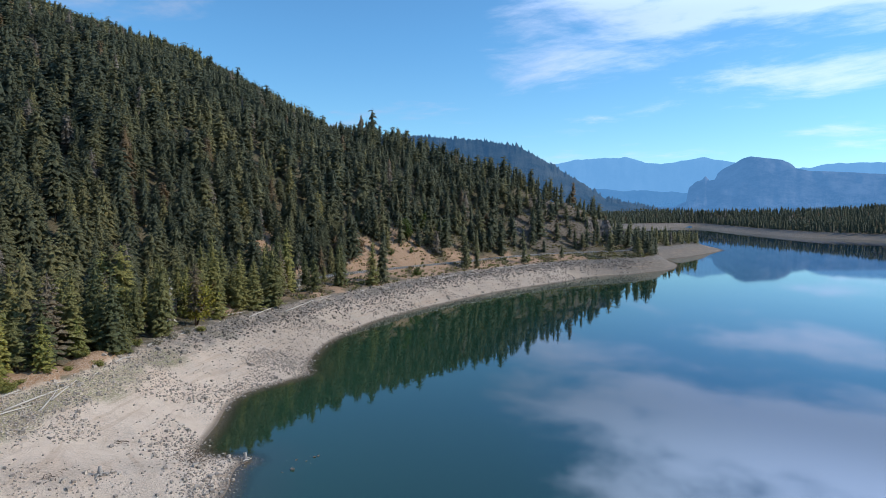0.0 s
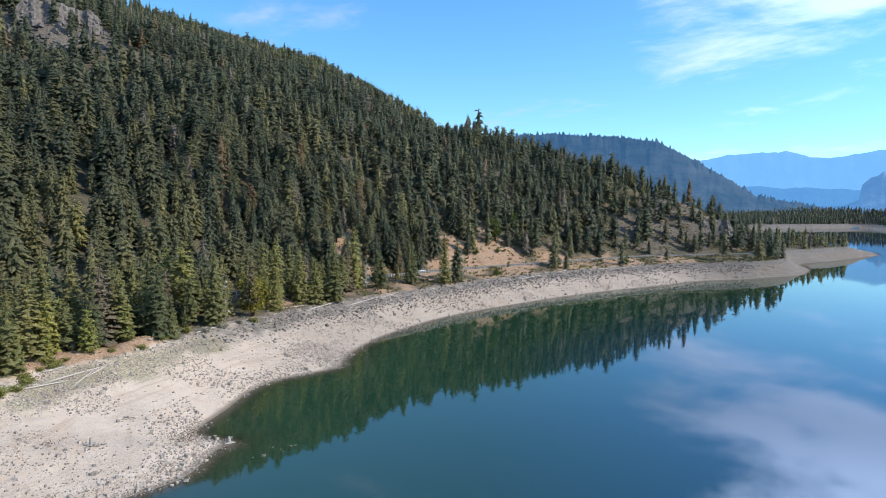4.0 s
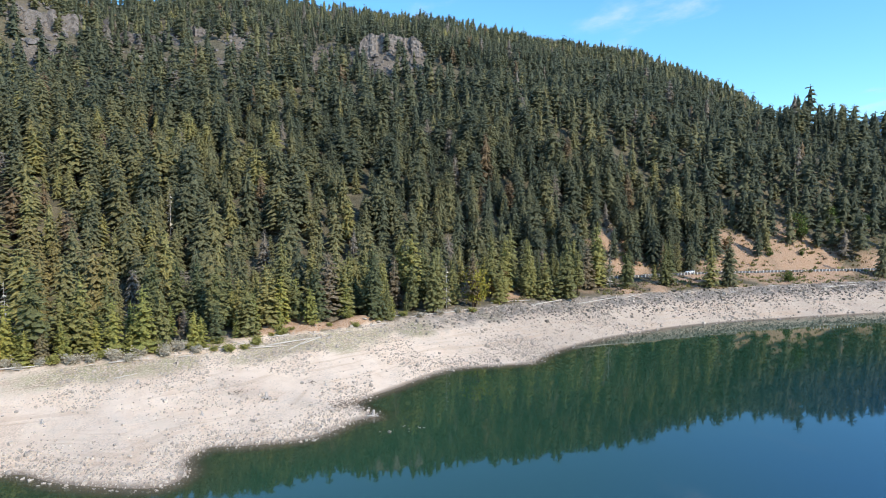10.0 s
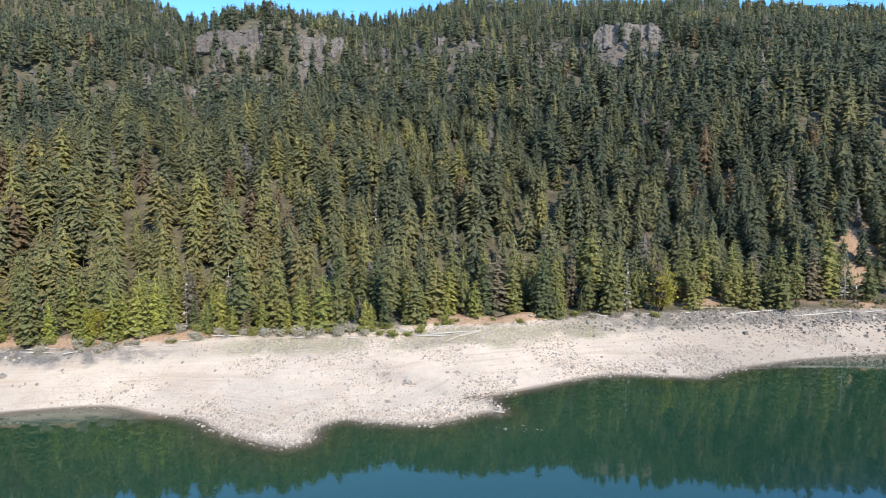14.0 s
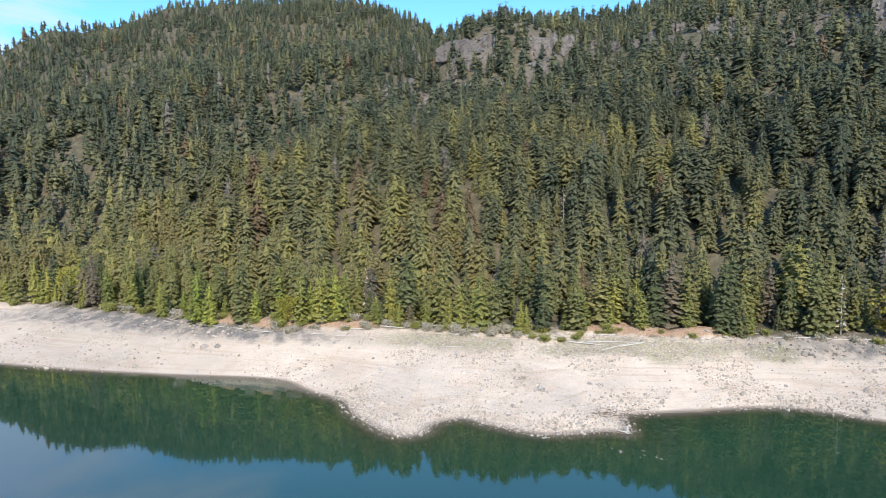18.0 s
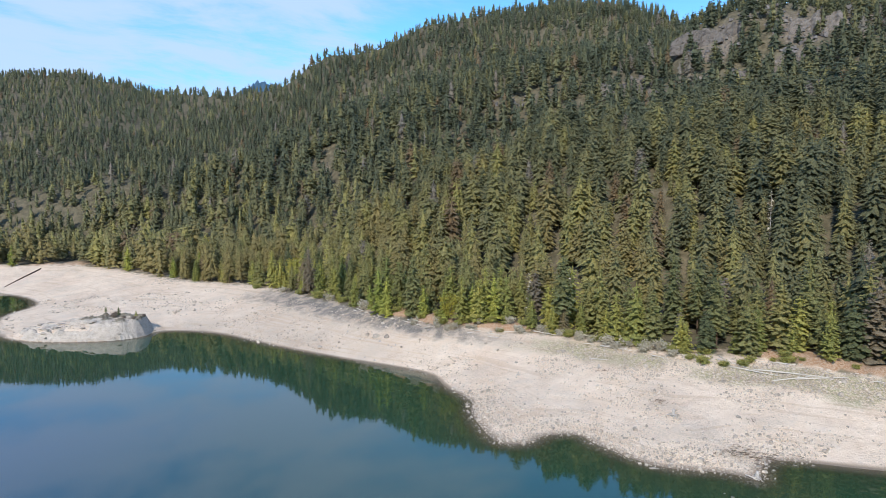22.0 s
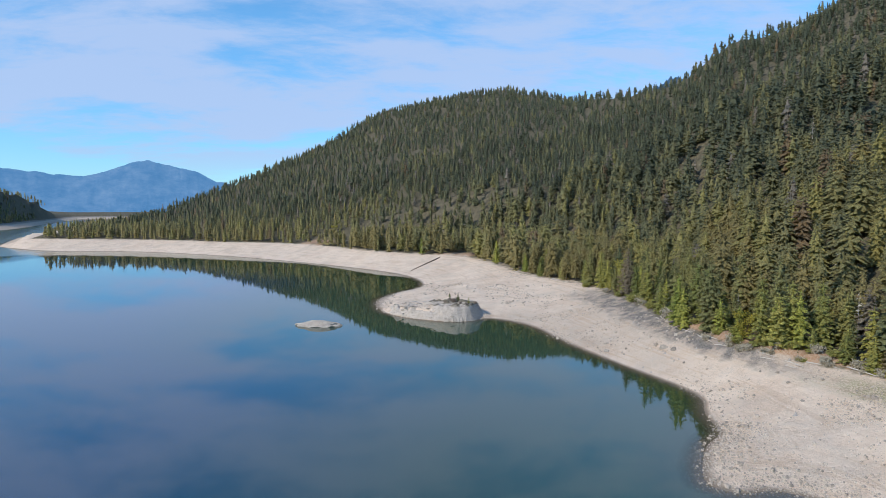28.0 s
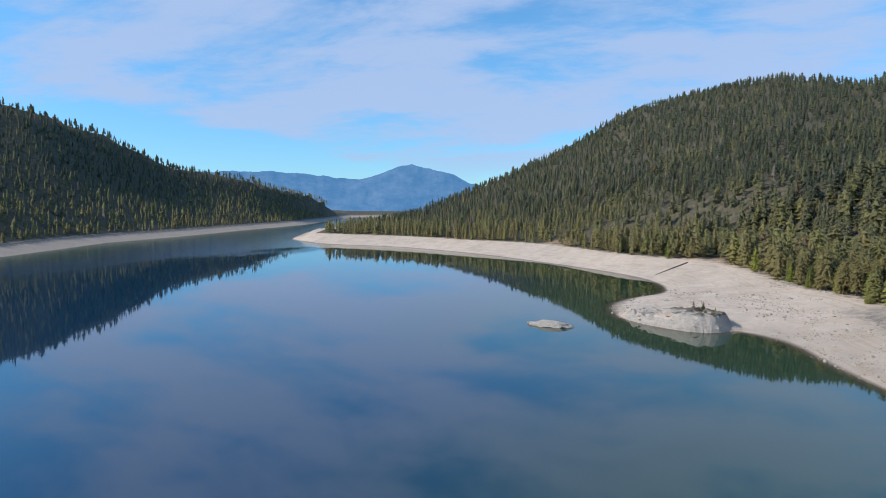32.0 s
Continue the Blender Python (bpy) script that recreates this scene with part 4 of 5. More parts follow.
# 0.9: dark tint put into the needles for weak sun and haze there
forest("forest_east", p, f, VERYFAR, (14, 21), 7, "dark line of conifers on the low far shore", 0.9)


# dry grass and low brush on the open banks
def tuft(seed):
    r = np.random.default_rng(seed)
    blades = []
    for _ in range(9):
        a, out = r.uniform(0, 6.28), r.uniform(0.05, 0.5)
        d = np.array([math.cos(a) * 0.6, math.sin(a) * 0.6, 1.0])
        d /= np.linalg.norm(d)
        blades.append(kite(np.array([math.cos(a) * out, math.sin(a) * out, 0]), d, np.array([-math.sin(a), math.cos(a), 0]), r.uniform(0.5, 1.0), r.uniform(0.12, 0.25), 0.03))
    return joined(blades)


TUFTS = [tuft(900 + k) for k in range(4)]


def brush(name, step, accept, lo, hi, size, tones, label, seed):
    """One mesh of low brush; tones run over the same scale as the trees' needles."""
    p, f = scatter(step, accept, lo, hi, seed)
    ob = forest(name, p, f, TUFTS, size, seed, label)
    data = ob.data.attributes["tint"].data
    r = np.random.default_rng(seed)
    per = np.repeat(r.uniform(*tones, len(data) // 36 + 1), 36)[: len(data)]
    data.foreach_set("value", per.astype(np.float32))
    tagged(ob, category="brush")
    return ob


def open_bank(p, f, r):
    return f["up"] & f["north"] & (f["dt"] > 0.5) & (f["dt"] < 75) & (f["dr"] > 5) & (r.random(len(p)) < 0.3 + 0.7 * patch_noise(p))


def patch_noise(p):
    return np.clip(0.5 + 1.5 * fbm(p[:, 0], p[:, 1], 12, 3, 77), 0, 1)


brush("bank_brush", 2.2, open_bank, (70, 40), (610, 190), (0.9, 2.8), (0.35, 1.0), "dry brush and grass on the road banks", 111)


def rim_grass(p, f, r):
    return f["north"] & ~f["wet"] & (f["dt"] < 5) & (r.random(len(p)) < 0.5 * patch_noise(p))


brush("rim_grass", 1.3, rim_grass, (-340, -60), (70, 100), (0.3, 0.9), (0.5, 1.0), "dry grass along the top of the beach", 112)

# ---- road, guardrail, car ----
def along(line, step):
    """Points at even steps along a line, with their directions."""
    line = np.asarray(line, float)
    run = np.concatenate([[0], np.cumsum(np.hypot(*np.diff(line, axis=0).T))])
    s = np.arange(0, run[-1], step)
    pts = np.column_stack([np.interp(s, run, line[:, k]) for k in (0, 1)])
    d = np.gradient(pts, axis=0)
    return pts, d / np.hypot(*d.T)[:, None]


def strip(name, pts, side, lo, hi, z, thick, mat):
    """A ribbon of road between two offsets, with edges of its own depth."""
    a, b = pts + side * lo, pts + side * hi
    m = len(pts)
    rows = [np.column_stack([q, np.full(m, h)]) for q, h in ((a, z - thick), (a, z), (b, z), (b, z - thick))]
    i, j = np.meshgrid(np.arange(3), np.arange(m - 1), indexing="ij")
    quads = np.stack([i * m + j, i * m + j + 1, (i + 1) * m + j + 1, (i + 1) * m + j], -1).reshape(-1, 4)
    return new(name, mesh_from(name, np.concatenate(rows), quads, [mat]))


rp, rd = along(road_line, 4.0)
rs = np.column_stack([rd[:, 1], -rd[:, 0]])  # towards the lake
tagged(strip("road", rp, rs, -3.6, 3.6, 14.5, 0.4, M_ROAD), "narrow grey two-lane asphalt lake road", "road", kind="structure")
for off in (-3.2, 3.2):
    ob = strip("road_edge_line", rp, rs, off - 0.07, off + 0.07, 14.506, 0.002, M_LINE)
    tagged(ob, "thin worn white road edge line", "road marking", kind="structure")


def box(lx, ly, lz, cx=0.0, cy=0.0, cz=0.0, bevel=0.0):
    bm = bmesh.new()
    bmesh.ops.create_cube(bm, size=1.0)
    bmesh.ops.scale(bm, vec=(lx, ly, lz), verts=bm.verts)
    bmesh.ops.translate(bm, vec=(cx, cy, cz), verts=bm.verts)
    if bevel:
        bmesh.ops.bevel(bm, geom=bm.edges[:], offset=bevel, segments=1, affect="EDGES")
    return bm


def bm_mesh(name, bm, mat):
    me = bpy.data.meshes.new(name)
    bm.to_mesh(me)
    bm.free()
    me.materials.append(mat)
    return me


gp, gd = along(road_line, 1.95)
gs = np.column_stack([gd[:, 1], -gd[:, 0]])
sel = (gp[:, 0] > 62) & (gp[:, 0] < 455)
gp, gd, gs = gp[sel] + gs[sel] * 4.3, gd[sel], gs[sel]
guard = tagged(new("guardrail"), "long galvanised steel guardrail on posts beside the road", "guardrail")
prof = [(0.0, 0.45), (0.06, 0.53), (0.0, 0.61), (0.06, 0.69), (0.0, 0.77), (-0.03, 0.77), (-0.03, 0.45)]
rows = [np.column_stack([gp - gs * (0.22 + o), np.full(len(gp), 14.45 + h)]) for o, h in prof]
m = len(gp)
i, j = np.meshgrid(np.arange(len(prof)), np.arange(m - 1), indexing="ij")
i2 = (i + 1) % len(prof)
quads = np.stack([i * m + j, i2 * m + j, i2 * m + j + 1, i * m + j + 1], -1).reshape(-1, 4)
rail_ob = new("rail", mesh_from("rail", np.concatenate(rows), quads, [M_STEEL]))
rail_ob.parent = guard
post_mesh = bm_mesh("post", box(0.32, 0.34, 1.5, 0, -0.02, 0.25, 0.02), M_POST)
for (x, y), (dx_, dy_) in zip(gp, gd):
    po = new("post", post_mesh)
    po.parent = guard
    po.matrix_basis = pose(x, y, 14.45, 0, 0, math.degrees(math.atan2(dy_, dx_)))


def car(x, y, z, turn):
    base = tagged(new("car"), "white station wagon on the lakeside road", "car")
    base.matrix_basis = pose(x, y, z, 0, 0, turn)
    bm = bmesh.new()
    side = [(-2.25, 0.35), (-2.3, 0.75), (-2.2, 0.95), (-1.95, 1.0), (1.05, 0.98), (2.05, 0.86), (2.25, 0.62), (2.25, 0.35)]
    rings = [[bm.verts.new((px, w, pz)) for px, pz in side] for w in (-0.88, 0.88)]
    bm.faces.new(rings[0])
    bm.faces.new(rings[1][::-1])
    for k in range(len(side)):
        q = (k + 1) % len(side)
        bm.faces.new((rings[0][q], rings[0][k], rings[1][k], rings[1][q]))
    bmesh.ops.recalc_face_normals(bm, faces=bm.faces[:])
    bmesh.ops.bevel(bm, geom=bm.edges[:], offset=0.06, segments=2, affect="EDGES")
    part("body", bm_mesh("body", bm, M_PAINT), base)
    bm = bmesh.new()
    lows, tops = [(-2.1, 0.97), (0.95, 0.97)], [(-1.8, 1.5), (0.2, 1.5)]
    v = [bm.verts.new((px, w * k, pz)) for (px, pz), k in ((lows[0], 0.82), (lows[1], 0.82), (tops[1], 0.66), (tops[0], 0.66)) for w in (-1, 1)]
    for q in ((0, 2, 3, 1), (2, 4, 5, 3), (6, 0, 1, 7), (0, 6, 4, 2), (1, 3, 5, 7), (4, 6, 7, 5)):
        bm.faces.new([v[k] for k in q])
    bmesh.ops.recalc_face_normals(bm, faces=bm.faces[:])
    cabin = part("cabin_glass", bm_mesh("cabin_glass", bm, M_GLASS), base, "dark tinted windows")
    part("roof", bm_mesh("roof", box(2.0, 1.34, 0.07, -0.8, 0, 1.52, 0.03), M_PAINT), base)
    for px in (-2.0, -0.75, 0.42):
        for w in (-1, 1):
            bm = box(0.09, 0.05, 0.56, 0, 0, 0, 0.01)
            bmesh.ops.rotate(bm, verts=bm.verts, matrix=Euler((w * 0.28, 0.35 if px > 0 else -0.2, 0)).to_matrix())
            bmesh.ops.translate(bm, verts=bm.verts, vec=(px, w * 0.75, 1.24))
            part("pillar", bm_mesh("pillar", bm, M_PAINT), base)
    for px in (-1.4, 1.4):
        for w in (-0.8, 0.8):
            bm = bmesh.new()
            bmesh.ops.create_cone(bm, cap_ends=True, segments=16, radius1=0.33, radius2=0.33, depth=0.22,
                                  matrix=Matrix.Translation((px, w, 0.33)) @ Euler((radians(90), 0, 0)).to_matrix().to_4x4())
            wheel = part("wheel", bm_mesh("wheel", bm, M_TYRE), base, "black tyre")
            bm = bmesh.new()
            bmesh.ops.create_cone(bm, cap_ends=True, segments=12, radius1=0.2, radius2=0.17, depth=0.24,
                                  matrix=Matrix.Translation((px, w * 1.01, 0.33)) @ Euler((radians(90), 0, 0)).to_matrix().to_4x4())
            part("rim", bm_mesh("rim", bm, M_STEEL), wheel, "grey metal rim")
    for w in (-0.62, 0.62):
        part("headlight", bm_mesh("headlight", box(0.06, 0.34, 0.16, 2.2, w, 0.68, 0.02), M_STEEL), base, "clear headlight")
    return base


car(181, 128.4, 14.51, 176)


# ---- plants that stand out ----
LARCHES = [(-141, 3, 1.0), (-101, 21, 1.1), (-105, 17, 0.8), (-228, 7, 1.2), (-159, 6, 0.7), (-116, 11, 0.7), (-309, -20, 1.0), (-376, -46, 1.1), (-149, 4, 1.2), (-110, 19, 0.9), (-177, 9, 0.8), (-212, 9, 1.0), (-464, -104, 1.0)]

def leafy(kind, seed, height, spread, mat, label, category="tree", stems=3):
    """A broadleaf tree or bush: forked stems, limbs and a crown of many small leaf clumps."""
    r = np.random.default_rng(seed)
    base = tagged(new(kind), label, category)
    wood, tips = [], []
    for s_ in range(stems):
        a = 6.28 * (s_ + r.random() * 0.5) / stems
        lean = spread * r.uniform(0.08, 0.3)
        p0, p1 = np.zeros(3) - (0, 0, 0.3), np.array([math.cos(a) * lean, math.sin(a) * lean, height * r.uniform(0.42, 0.6)])
        p2 = p1 + [math.cos(a) * lean * 0.5, math.sin(a) * lean * 0.5, height * r.uniform(0.24, 0.36)]
        w = 0.018 * height
        wood.append(tube([p0, p1, p2], [w, w * 0.6, w * 0.15], 5))
        for _ in range(7):
            f = r.uniform(0.35, 1.0)
            q = p0 + (p1 - p0) * f if f < 0.8 else p1 + (p2 - p1) * r.random()
            b = r.uniform(0, 6.28)
            e = q + np.array([math.cos(b), math.sin(b), r.uniform(0.1, 0.8)]) * spread * r.uniform(0.18, 0.38)
            wood.append(tube([q, e], [w * 0.35, w * 0.08], 4))
            tips += [e, (q + e) / 2]
        tips += [p2, (p1 + p2) / 2]
    v, t = joined(wood)
    part("trunk" if category == "tree" else "stems", mesh_from("trunk", v, t, [M_BARK], smooth=True), base)
    leaves = []
    for tip in tips:
        for _ in range(22 if category == "tree" else 9):
            g = r.normal(0, 1, 3) * np.array([0.13, 0.13, 0.1]) * (spread * 0.62 + height * 0.12)
            at = tip + g
            if at[2] < 0.05 * height:
                at[2] = 0.05 * height + 0.1 * r.random() * height
            d = r.normal(0, 1, 3)
            d /= np.linalg.norm(d)
            sd = np.cross(d, r.normal(0, 1, 3))
            sd /= np.linalg.norm(sd)
            size = (0.035 * height + (0.16 if category == "tree" else 0.30)) * r.uniform(0.7, 1.4)
            leaves.append(kite(at, d, sd, size, size * 0.42, size * 0.12))
    v, t = joined(leaves)
    part("crown" if category == "tree" else "foliage", mesh_from("crown", v, t, [mat]), base)
    return base


def settle(ob, x, y, s=1.0, turn=0.0, sink=0.1):
    ob.matrix_basis = pose(x, y, float(ground_at((x, y))[0]) - sink, 0, 0, turn) @ Matrix.Diagonal((s, s, s, 1))
    return ob


def stand(master, places, lift_=0.0, squat=1.0):
    """The first place takes the master, the rest take copies. Places: x, y, height share."""
    for k, (x, y, s) in enumerate(places):
        m = pose(x, y, float(ground_at((x, y))[0]) - 0.1 + lift_, 0, 0, 67 * k) @ Matrix.Diagonal((s, s * (1 + 0.3 * (1 - squat)), s * squat, 1))
        if k == 0:
            master.matrix_basis = m
        else:
            copy_thing(master, m)


stand(leafy("cottonwood_tree", 11, 17, 11, M_YELLOW, "yellow-green autumn broadleaf tree at the bank"), [(53, 84, 1.0), (-238, 8, 0.95)])
stand(leafy("cottonwood_tree", 12, 12, 7, M_YELLOW, "small yellow autumn tree among conifers"), [(-115, 12, 0.8), (-416, 12, 1.6), (-631, -212, 1.2), (-118, 22, 0.9), (-430, -40, 1.0)])
stand(conifer("larch_tree", 33, 15, 6.2, 0.03, 21, "bright yellow-green larch at the forest edge", False, M_LARCH),
      LARCHES)
stand(leafy("alder_tree", 14, 16, 9, M_LEAF, "green broadleaf tree beside the road cut"), [(262, 142, 1.05), (285, 146, 0.9), (300, 140, 0.8), (206, 146, 0.85)])
stand(leafy("maple_tree", 15, 11, 6, M_RUST, "rust-brown autumn tree by the road"), [(68, 97, 1.0), (214, 142, 0.9), (62, 92, 0.7)])
stand(leafy("roadside_bush", 16, 5.5, 4.5, M_LEAF, "green roadside bush on the embankment", "bush", 4), [(288, 109, 0.9), (220, 106, 1.1), (346, 92, 1.2), (255, 134, 0.8), (236, 136, 0.9), (150, 138, 0.8), (165, 140, 1.0)])
def along_bank(seed, count, ax, bx, back=1.5):
    """Uneven clumps along the top of the beach."""
    q = np.random.default_rng(seed)
    line = [b for b in bank_line if ax < b[0] < bx]
    out = []
    for _ in range(count):
        b = line[int(q.random() ** 1.2 * (len(line) - 1))]
        out.append((float(b[0] + q.normal(0, 0.8)), float(b[1] + back + q.normal(0, 0.9)), float(q.uniform(0.45, 1.05))))
    return out


stand(leafy("bank_bush", 17, 2.6, 3.6, M_OLIVE, "low yellow-green bush at the top of the beach", "bush", 5),
      [(-34, 37, 1.0), (-30, 40, 0.8), (-44, 38.5, 0.9), (-41, 39, 0.7), (-47, 39, 1.0), (-53, 36, 0.8), (-27, 44, 0.9), (-20, 52, 0.8), (-100, 19, 1.1), (-108, 15, 0.9), (-133, 8, 1.0), (-155, 5, 1.1), (-65, 34, 0.8), (-180, 4, 1.2), (-215, 0, 1.2), (10, 65, 0.8), (22, 70, 0.9), (-118, 11, 1.4), (-198, 2, 1.6), (-38, 37, 0.7), (-90, 24, 0.9), (50, 78, 0.9), (62, 86, 0.8), (-250, -8, 1.2), (-170, 5, 1.0)] + along_bank(51, 34, -140, 30), 0.0, 0.85)
stand(conifer("larch_tree", 35, 12, 5.6, 0.03, 19, "young yellow-green larch beside the dry shore", False, M_LARCH), along_bank(53, 5, -330, -105, 3.5))
stand(leafy("sage_bush", 18, 2.1, 3.4, M_SAGE, "grey dry brush along the old waterline", "bush", 6),
      [(-71, 30, 1.0), (-67, 31, 0.9), (-62, 32, 1.1), (-56, 34, 1.0), (-50, 35, 1.1), (-94, 22, 1.0), (-85, 27, 0.8), (-78, 29, 0.9), (-160, 4, 1.4), (-188, 3, 1.3),
       (-47, 37, 1.2), (-58, 31, 0.9), (-74, 33, 0.7), (-228, -3, 1.0), (36, 73, 0.9), (44, 77, 0.8), (28, 69, 0.8), (-150, 5, 1.2)] + along_bank(52, 26, -135, -35, 0.0))
pines = [(140, 118, 0.92), (124, 114, 0.72), (119, 110, 0.8), (153, 117, 0.48), (103, 112, 0.6), (111, 111, 0.5), (96, 110, 0.52), (109, 108, 0.62), (131, 108, 0.4), (90, 100, 0.55)]
for k, (x, y, s) in enumerate(pines):
    copy_thing(masters[3 if k % 3 else 4], pose(x, y, float(ground_at((x, y))[0]) - 0.1, 0, 0, 50 * k) @ Matrix.Diagonal((s, s, s, 1)))

for k, (x, y, s) in enumerate([(-24, 57, 0.9), (-15, 59, 0.8), (-8, 61, 1.0), (1, 65, 0.85), (-30, 53, 0.95), (9, 67, 0.9), (-19, 62, 1.0), (-4, 66, 1.05)]):
    copy_thing(masters[(0, 4, 2, 1, 6, 4, 5, 0)[k]], pose(x, y, float(ground_at((x, y))[0]) - 0.1, 0, 0, 77 * k) @ Matrix.Diagonal((s * 1.15, s * 1.15, s, 1)))

for k, (x, y, s) in enumerate(along_bank(54, 26, -330, -48, 3.5) + along_bank(55, 12, -48, 40, 4.0)):
    s = 0.3 + 0.5 * s
    copy_thing(masters[9 if k % 3 else 8], pose(x, y, float(ground_at((x, y))[0]) - 0.1, 0, 0, 83 * k) @ Matrix.Diagonal((s * 1.15, s * 1.15, s, 1)))

for k, (x, y, s) in enumerate([(-101, 37, 0.95), (5, 94, 0.9), (-342, 155, 1.2), (-239, 115, 0.9), (-261, 291, 1.1), (-150, 60, 0.9), (-60, 120, 1.1), (40, 140, 1.0), (-300, 90, 1.1)]):
    copy_thing(masters[7], pose(x, y, float(ground_at((x, y))[0]) - 0.1, 0, 0, 61 * k) @ Matrix.Diagonal((s, s, s, 1)))

# ---- rocks ----
PHI = (1 + 5 ** 0.5) / 2
ICO = np.array([(-1, PHI, 0), (1, PHI, 0), (-1, -PHI, 0), (1, -PHI, 0), (0, -1, PHI), (0, 1, PHI), (0, -1, -PHI), (0, 1, -PHI), (PHI, 0, -1), (PHI, 0, 1), (-PHI, 0, -1), (-PHI, 0, 1)]) / 1.9
ICO_T = np.array([(0, 11, 5), (0, 5, 1), (0, 1, 7), (0, 7, 10), (0, 10, 11), (1, 5, 9), (5, 11, 4), (11, 10, 2), (10, 7, 6), (7, 1, 8),
                  (3, 9, 4), (3, 4, 2), (3, 2, 6), (3, 6, 8), (3, 8, 9), (4, 9, 5), (2, 4, 11), (6, 2, 10), (8, 6, 7), (9, 8, 1)])


def finer(v, t):
    v, seen, done = list(map(np.asarray, v)), {}, []

    def mid(a, b):
        key = (min(a, b), max(a, b))
        if key not in seen:
            q = v[a] + v[b]
            seen[key] = len(v)
            v.append(q / np.linalg.norm(q))
        return seen[key]
    for a, b, c in t:
        ab, bc, ca = mid(a, b), mid(b, c), mid(c, a)
        done += [(a, ab, ca), (b, bc, ab), (c, ca, bc), (ab, bc, ca)]
    return np.array(v), np.array(done)


def rock_shape(seed, fine=False):
    """A broken stone: a ball cut by random planes."""
    r = np.random.default_rng(seed)
    v, t = ICO / np.linalg.norm(ICO[0]), ICO_T
    if fine:
        v, t = finer(v, t)
    v = v.copy()
    for _ in range(9 if fine else 5):
        d = r.normal(0, 1, 3)
        d /= np.linalg.norm(d)
        lim = r.uniform(0.5, 0.85)
        over = v @ d - lim
        v -= np.where(over > 0, over, 0)[:, None] * d
    v += r.normal(0, 0.04, v.shape)
    return v * (1, r.uniform(0.65, 0.95), r.uniform(0.5, 0.75)), t


def chip(seed):
    """A small angular stone: a skewed block."""
    r = np.random.default_rng(seed)
    v = np.array([(a, b, c) for a in (-1, 1) for b in (-1, 1) for c in (-1, 1)], float) * (0.75, r.uniform(0.45, 0.7), r.uniform(0.4, 0.7))
    v *= 1 + r.uniform(-0.35, 0.2, v.shape)
    v[1::2] *= r.uniform(0.55, 0.9)
    t = [(0, 2, 6), (0, 6, 4), (1, 5, 7), (1, 7, 3), (0, 4, 5), (0, 5, 1), (2, 3, 7), (2, 7, 6), (0, 1, 3), (0, 3, 2), (4, 6, 7), (4, 7, 5)]
    return v, np.array(t)[:, ::-1]


STONES = [chip(200 + k) for k in range(10)]


def cobbles(name, p, f, sizes, mat, label, seed):
    """One mesh of many loose stones."""
    r = np.random.default_rng(seed)
    V, T, base = [], [], 0
    kinds = r.integers(0, len(STONES), len(p))
    for k, (sv, st) in enumerate(STONES):
        sel = np.where(kinds == k)[0]
        a, s = r.uniform(0, 6.283, len(sel)), sizes[sel]
        X = np.empty((len(sel), len(sv), 3))
        X[:, :, 0] = (sv[None, :, 0] * np.cos(a)[:, None] - sv[None, :, 1] * np.sin(a)[:, None]) * s[:, None] + p[sel, 0][:, None]
        X[:, :, 1] = (sv[None, :, 0] * np.sin(a)[:, None] + sv[None, :, 1] * np.cos(a)[:, None]) * s[:, None] + p[sel, 1][:, None]
        X[:, :, 2] = sv[None, :, 2] * s[:, None] + (f["z"][sel] + 0.36 * s)[:, None]
        V.append(X.reshape(-1, 3))
        T.append((st[None] + (np.arange(len(sel)) * len(sv))[:, None, None]).reshape(-1, 3) + base)
        base += len(sel) * len(sv)
    ob = new(name, mesh_from(name, np.concatenate(V), np.concatenate(T), [mat]))
    return tagged(ob, label, "stones", kind="stuff")


def patches(p, seed):
    return np.clip(0.5 + 1.6 * fbm(p[:, 0], p[:, 1], 17, 3, seed), 0, 1)


def on_beach(share):
    def accept(p, f, r):
        tip = np.exp(-((f["ds"] - 2) / 7.0) ** 2) * (p[:, 0] > -75) * (p[:, 0] < 4)
        east = np.clip((p[:, 0] - 20) / 60, 0, 1)
        d = 0.012 + 0.95 * np.clip(patches(p, 61) * 3.2 - 1.75, 0, 1) * (0.6 + 0.4 * east) + 0.45 * np.exp(-((p[:, 0] + 36) / 13) ** 2 - ((p[:, 1] - 8) / 4.5) ** 2) + 0.8 * tip + 0.3 * np.exp(-((f["ds"] - 2) / 6.0) ** 2) * (p[:, 0] < -75) * patches(p, 62) + 0.25 * east + np.where(p[:, 0] < -40, 0.1, 0.35) * (f["dt"] < 12) * patches(p, 63)
        return ~f["up"] & (f["ds"] > 0.2) & (~f["wet"] | (f["ds"] < 4.5 * r.random(len(p)))) & f["north"] & (r.random(len(p)) < share * d)
    return accept


for name, step, lo, hi, share, size, label, seed in (
        ("beach_cobbles", 0.56, (-110, -32), (110, 95), 1.0, (-1.62, 0.44), "pale cobbles and broken stones on the dry beach", 71),
        ("shore_stones_west", 0.95, (-340, -120), (-110, 5), 0.65, (-1.4, 0.45), "pale stones scattered over the silty shore", 72),
        ("shore_stones_east", 1.2, (110, 30), (470, 105), 0.7, (-1.05, 0.45), "grey stones covering the steep shore", 73)):
    p, f = scatter(step, on_beach(share), lo, hi, seed)
    s = np.exp(np.random.default_rng(seed).normal(*size, len(p))).clip(0.1, 1.1)
    cobbles(name, p, f, s, M_COBBLE, label, seed)


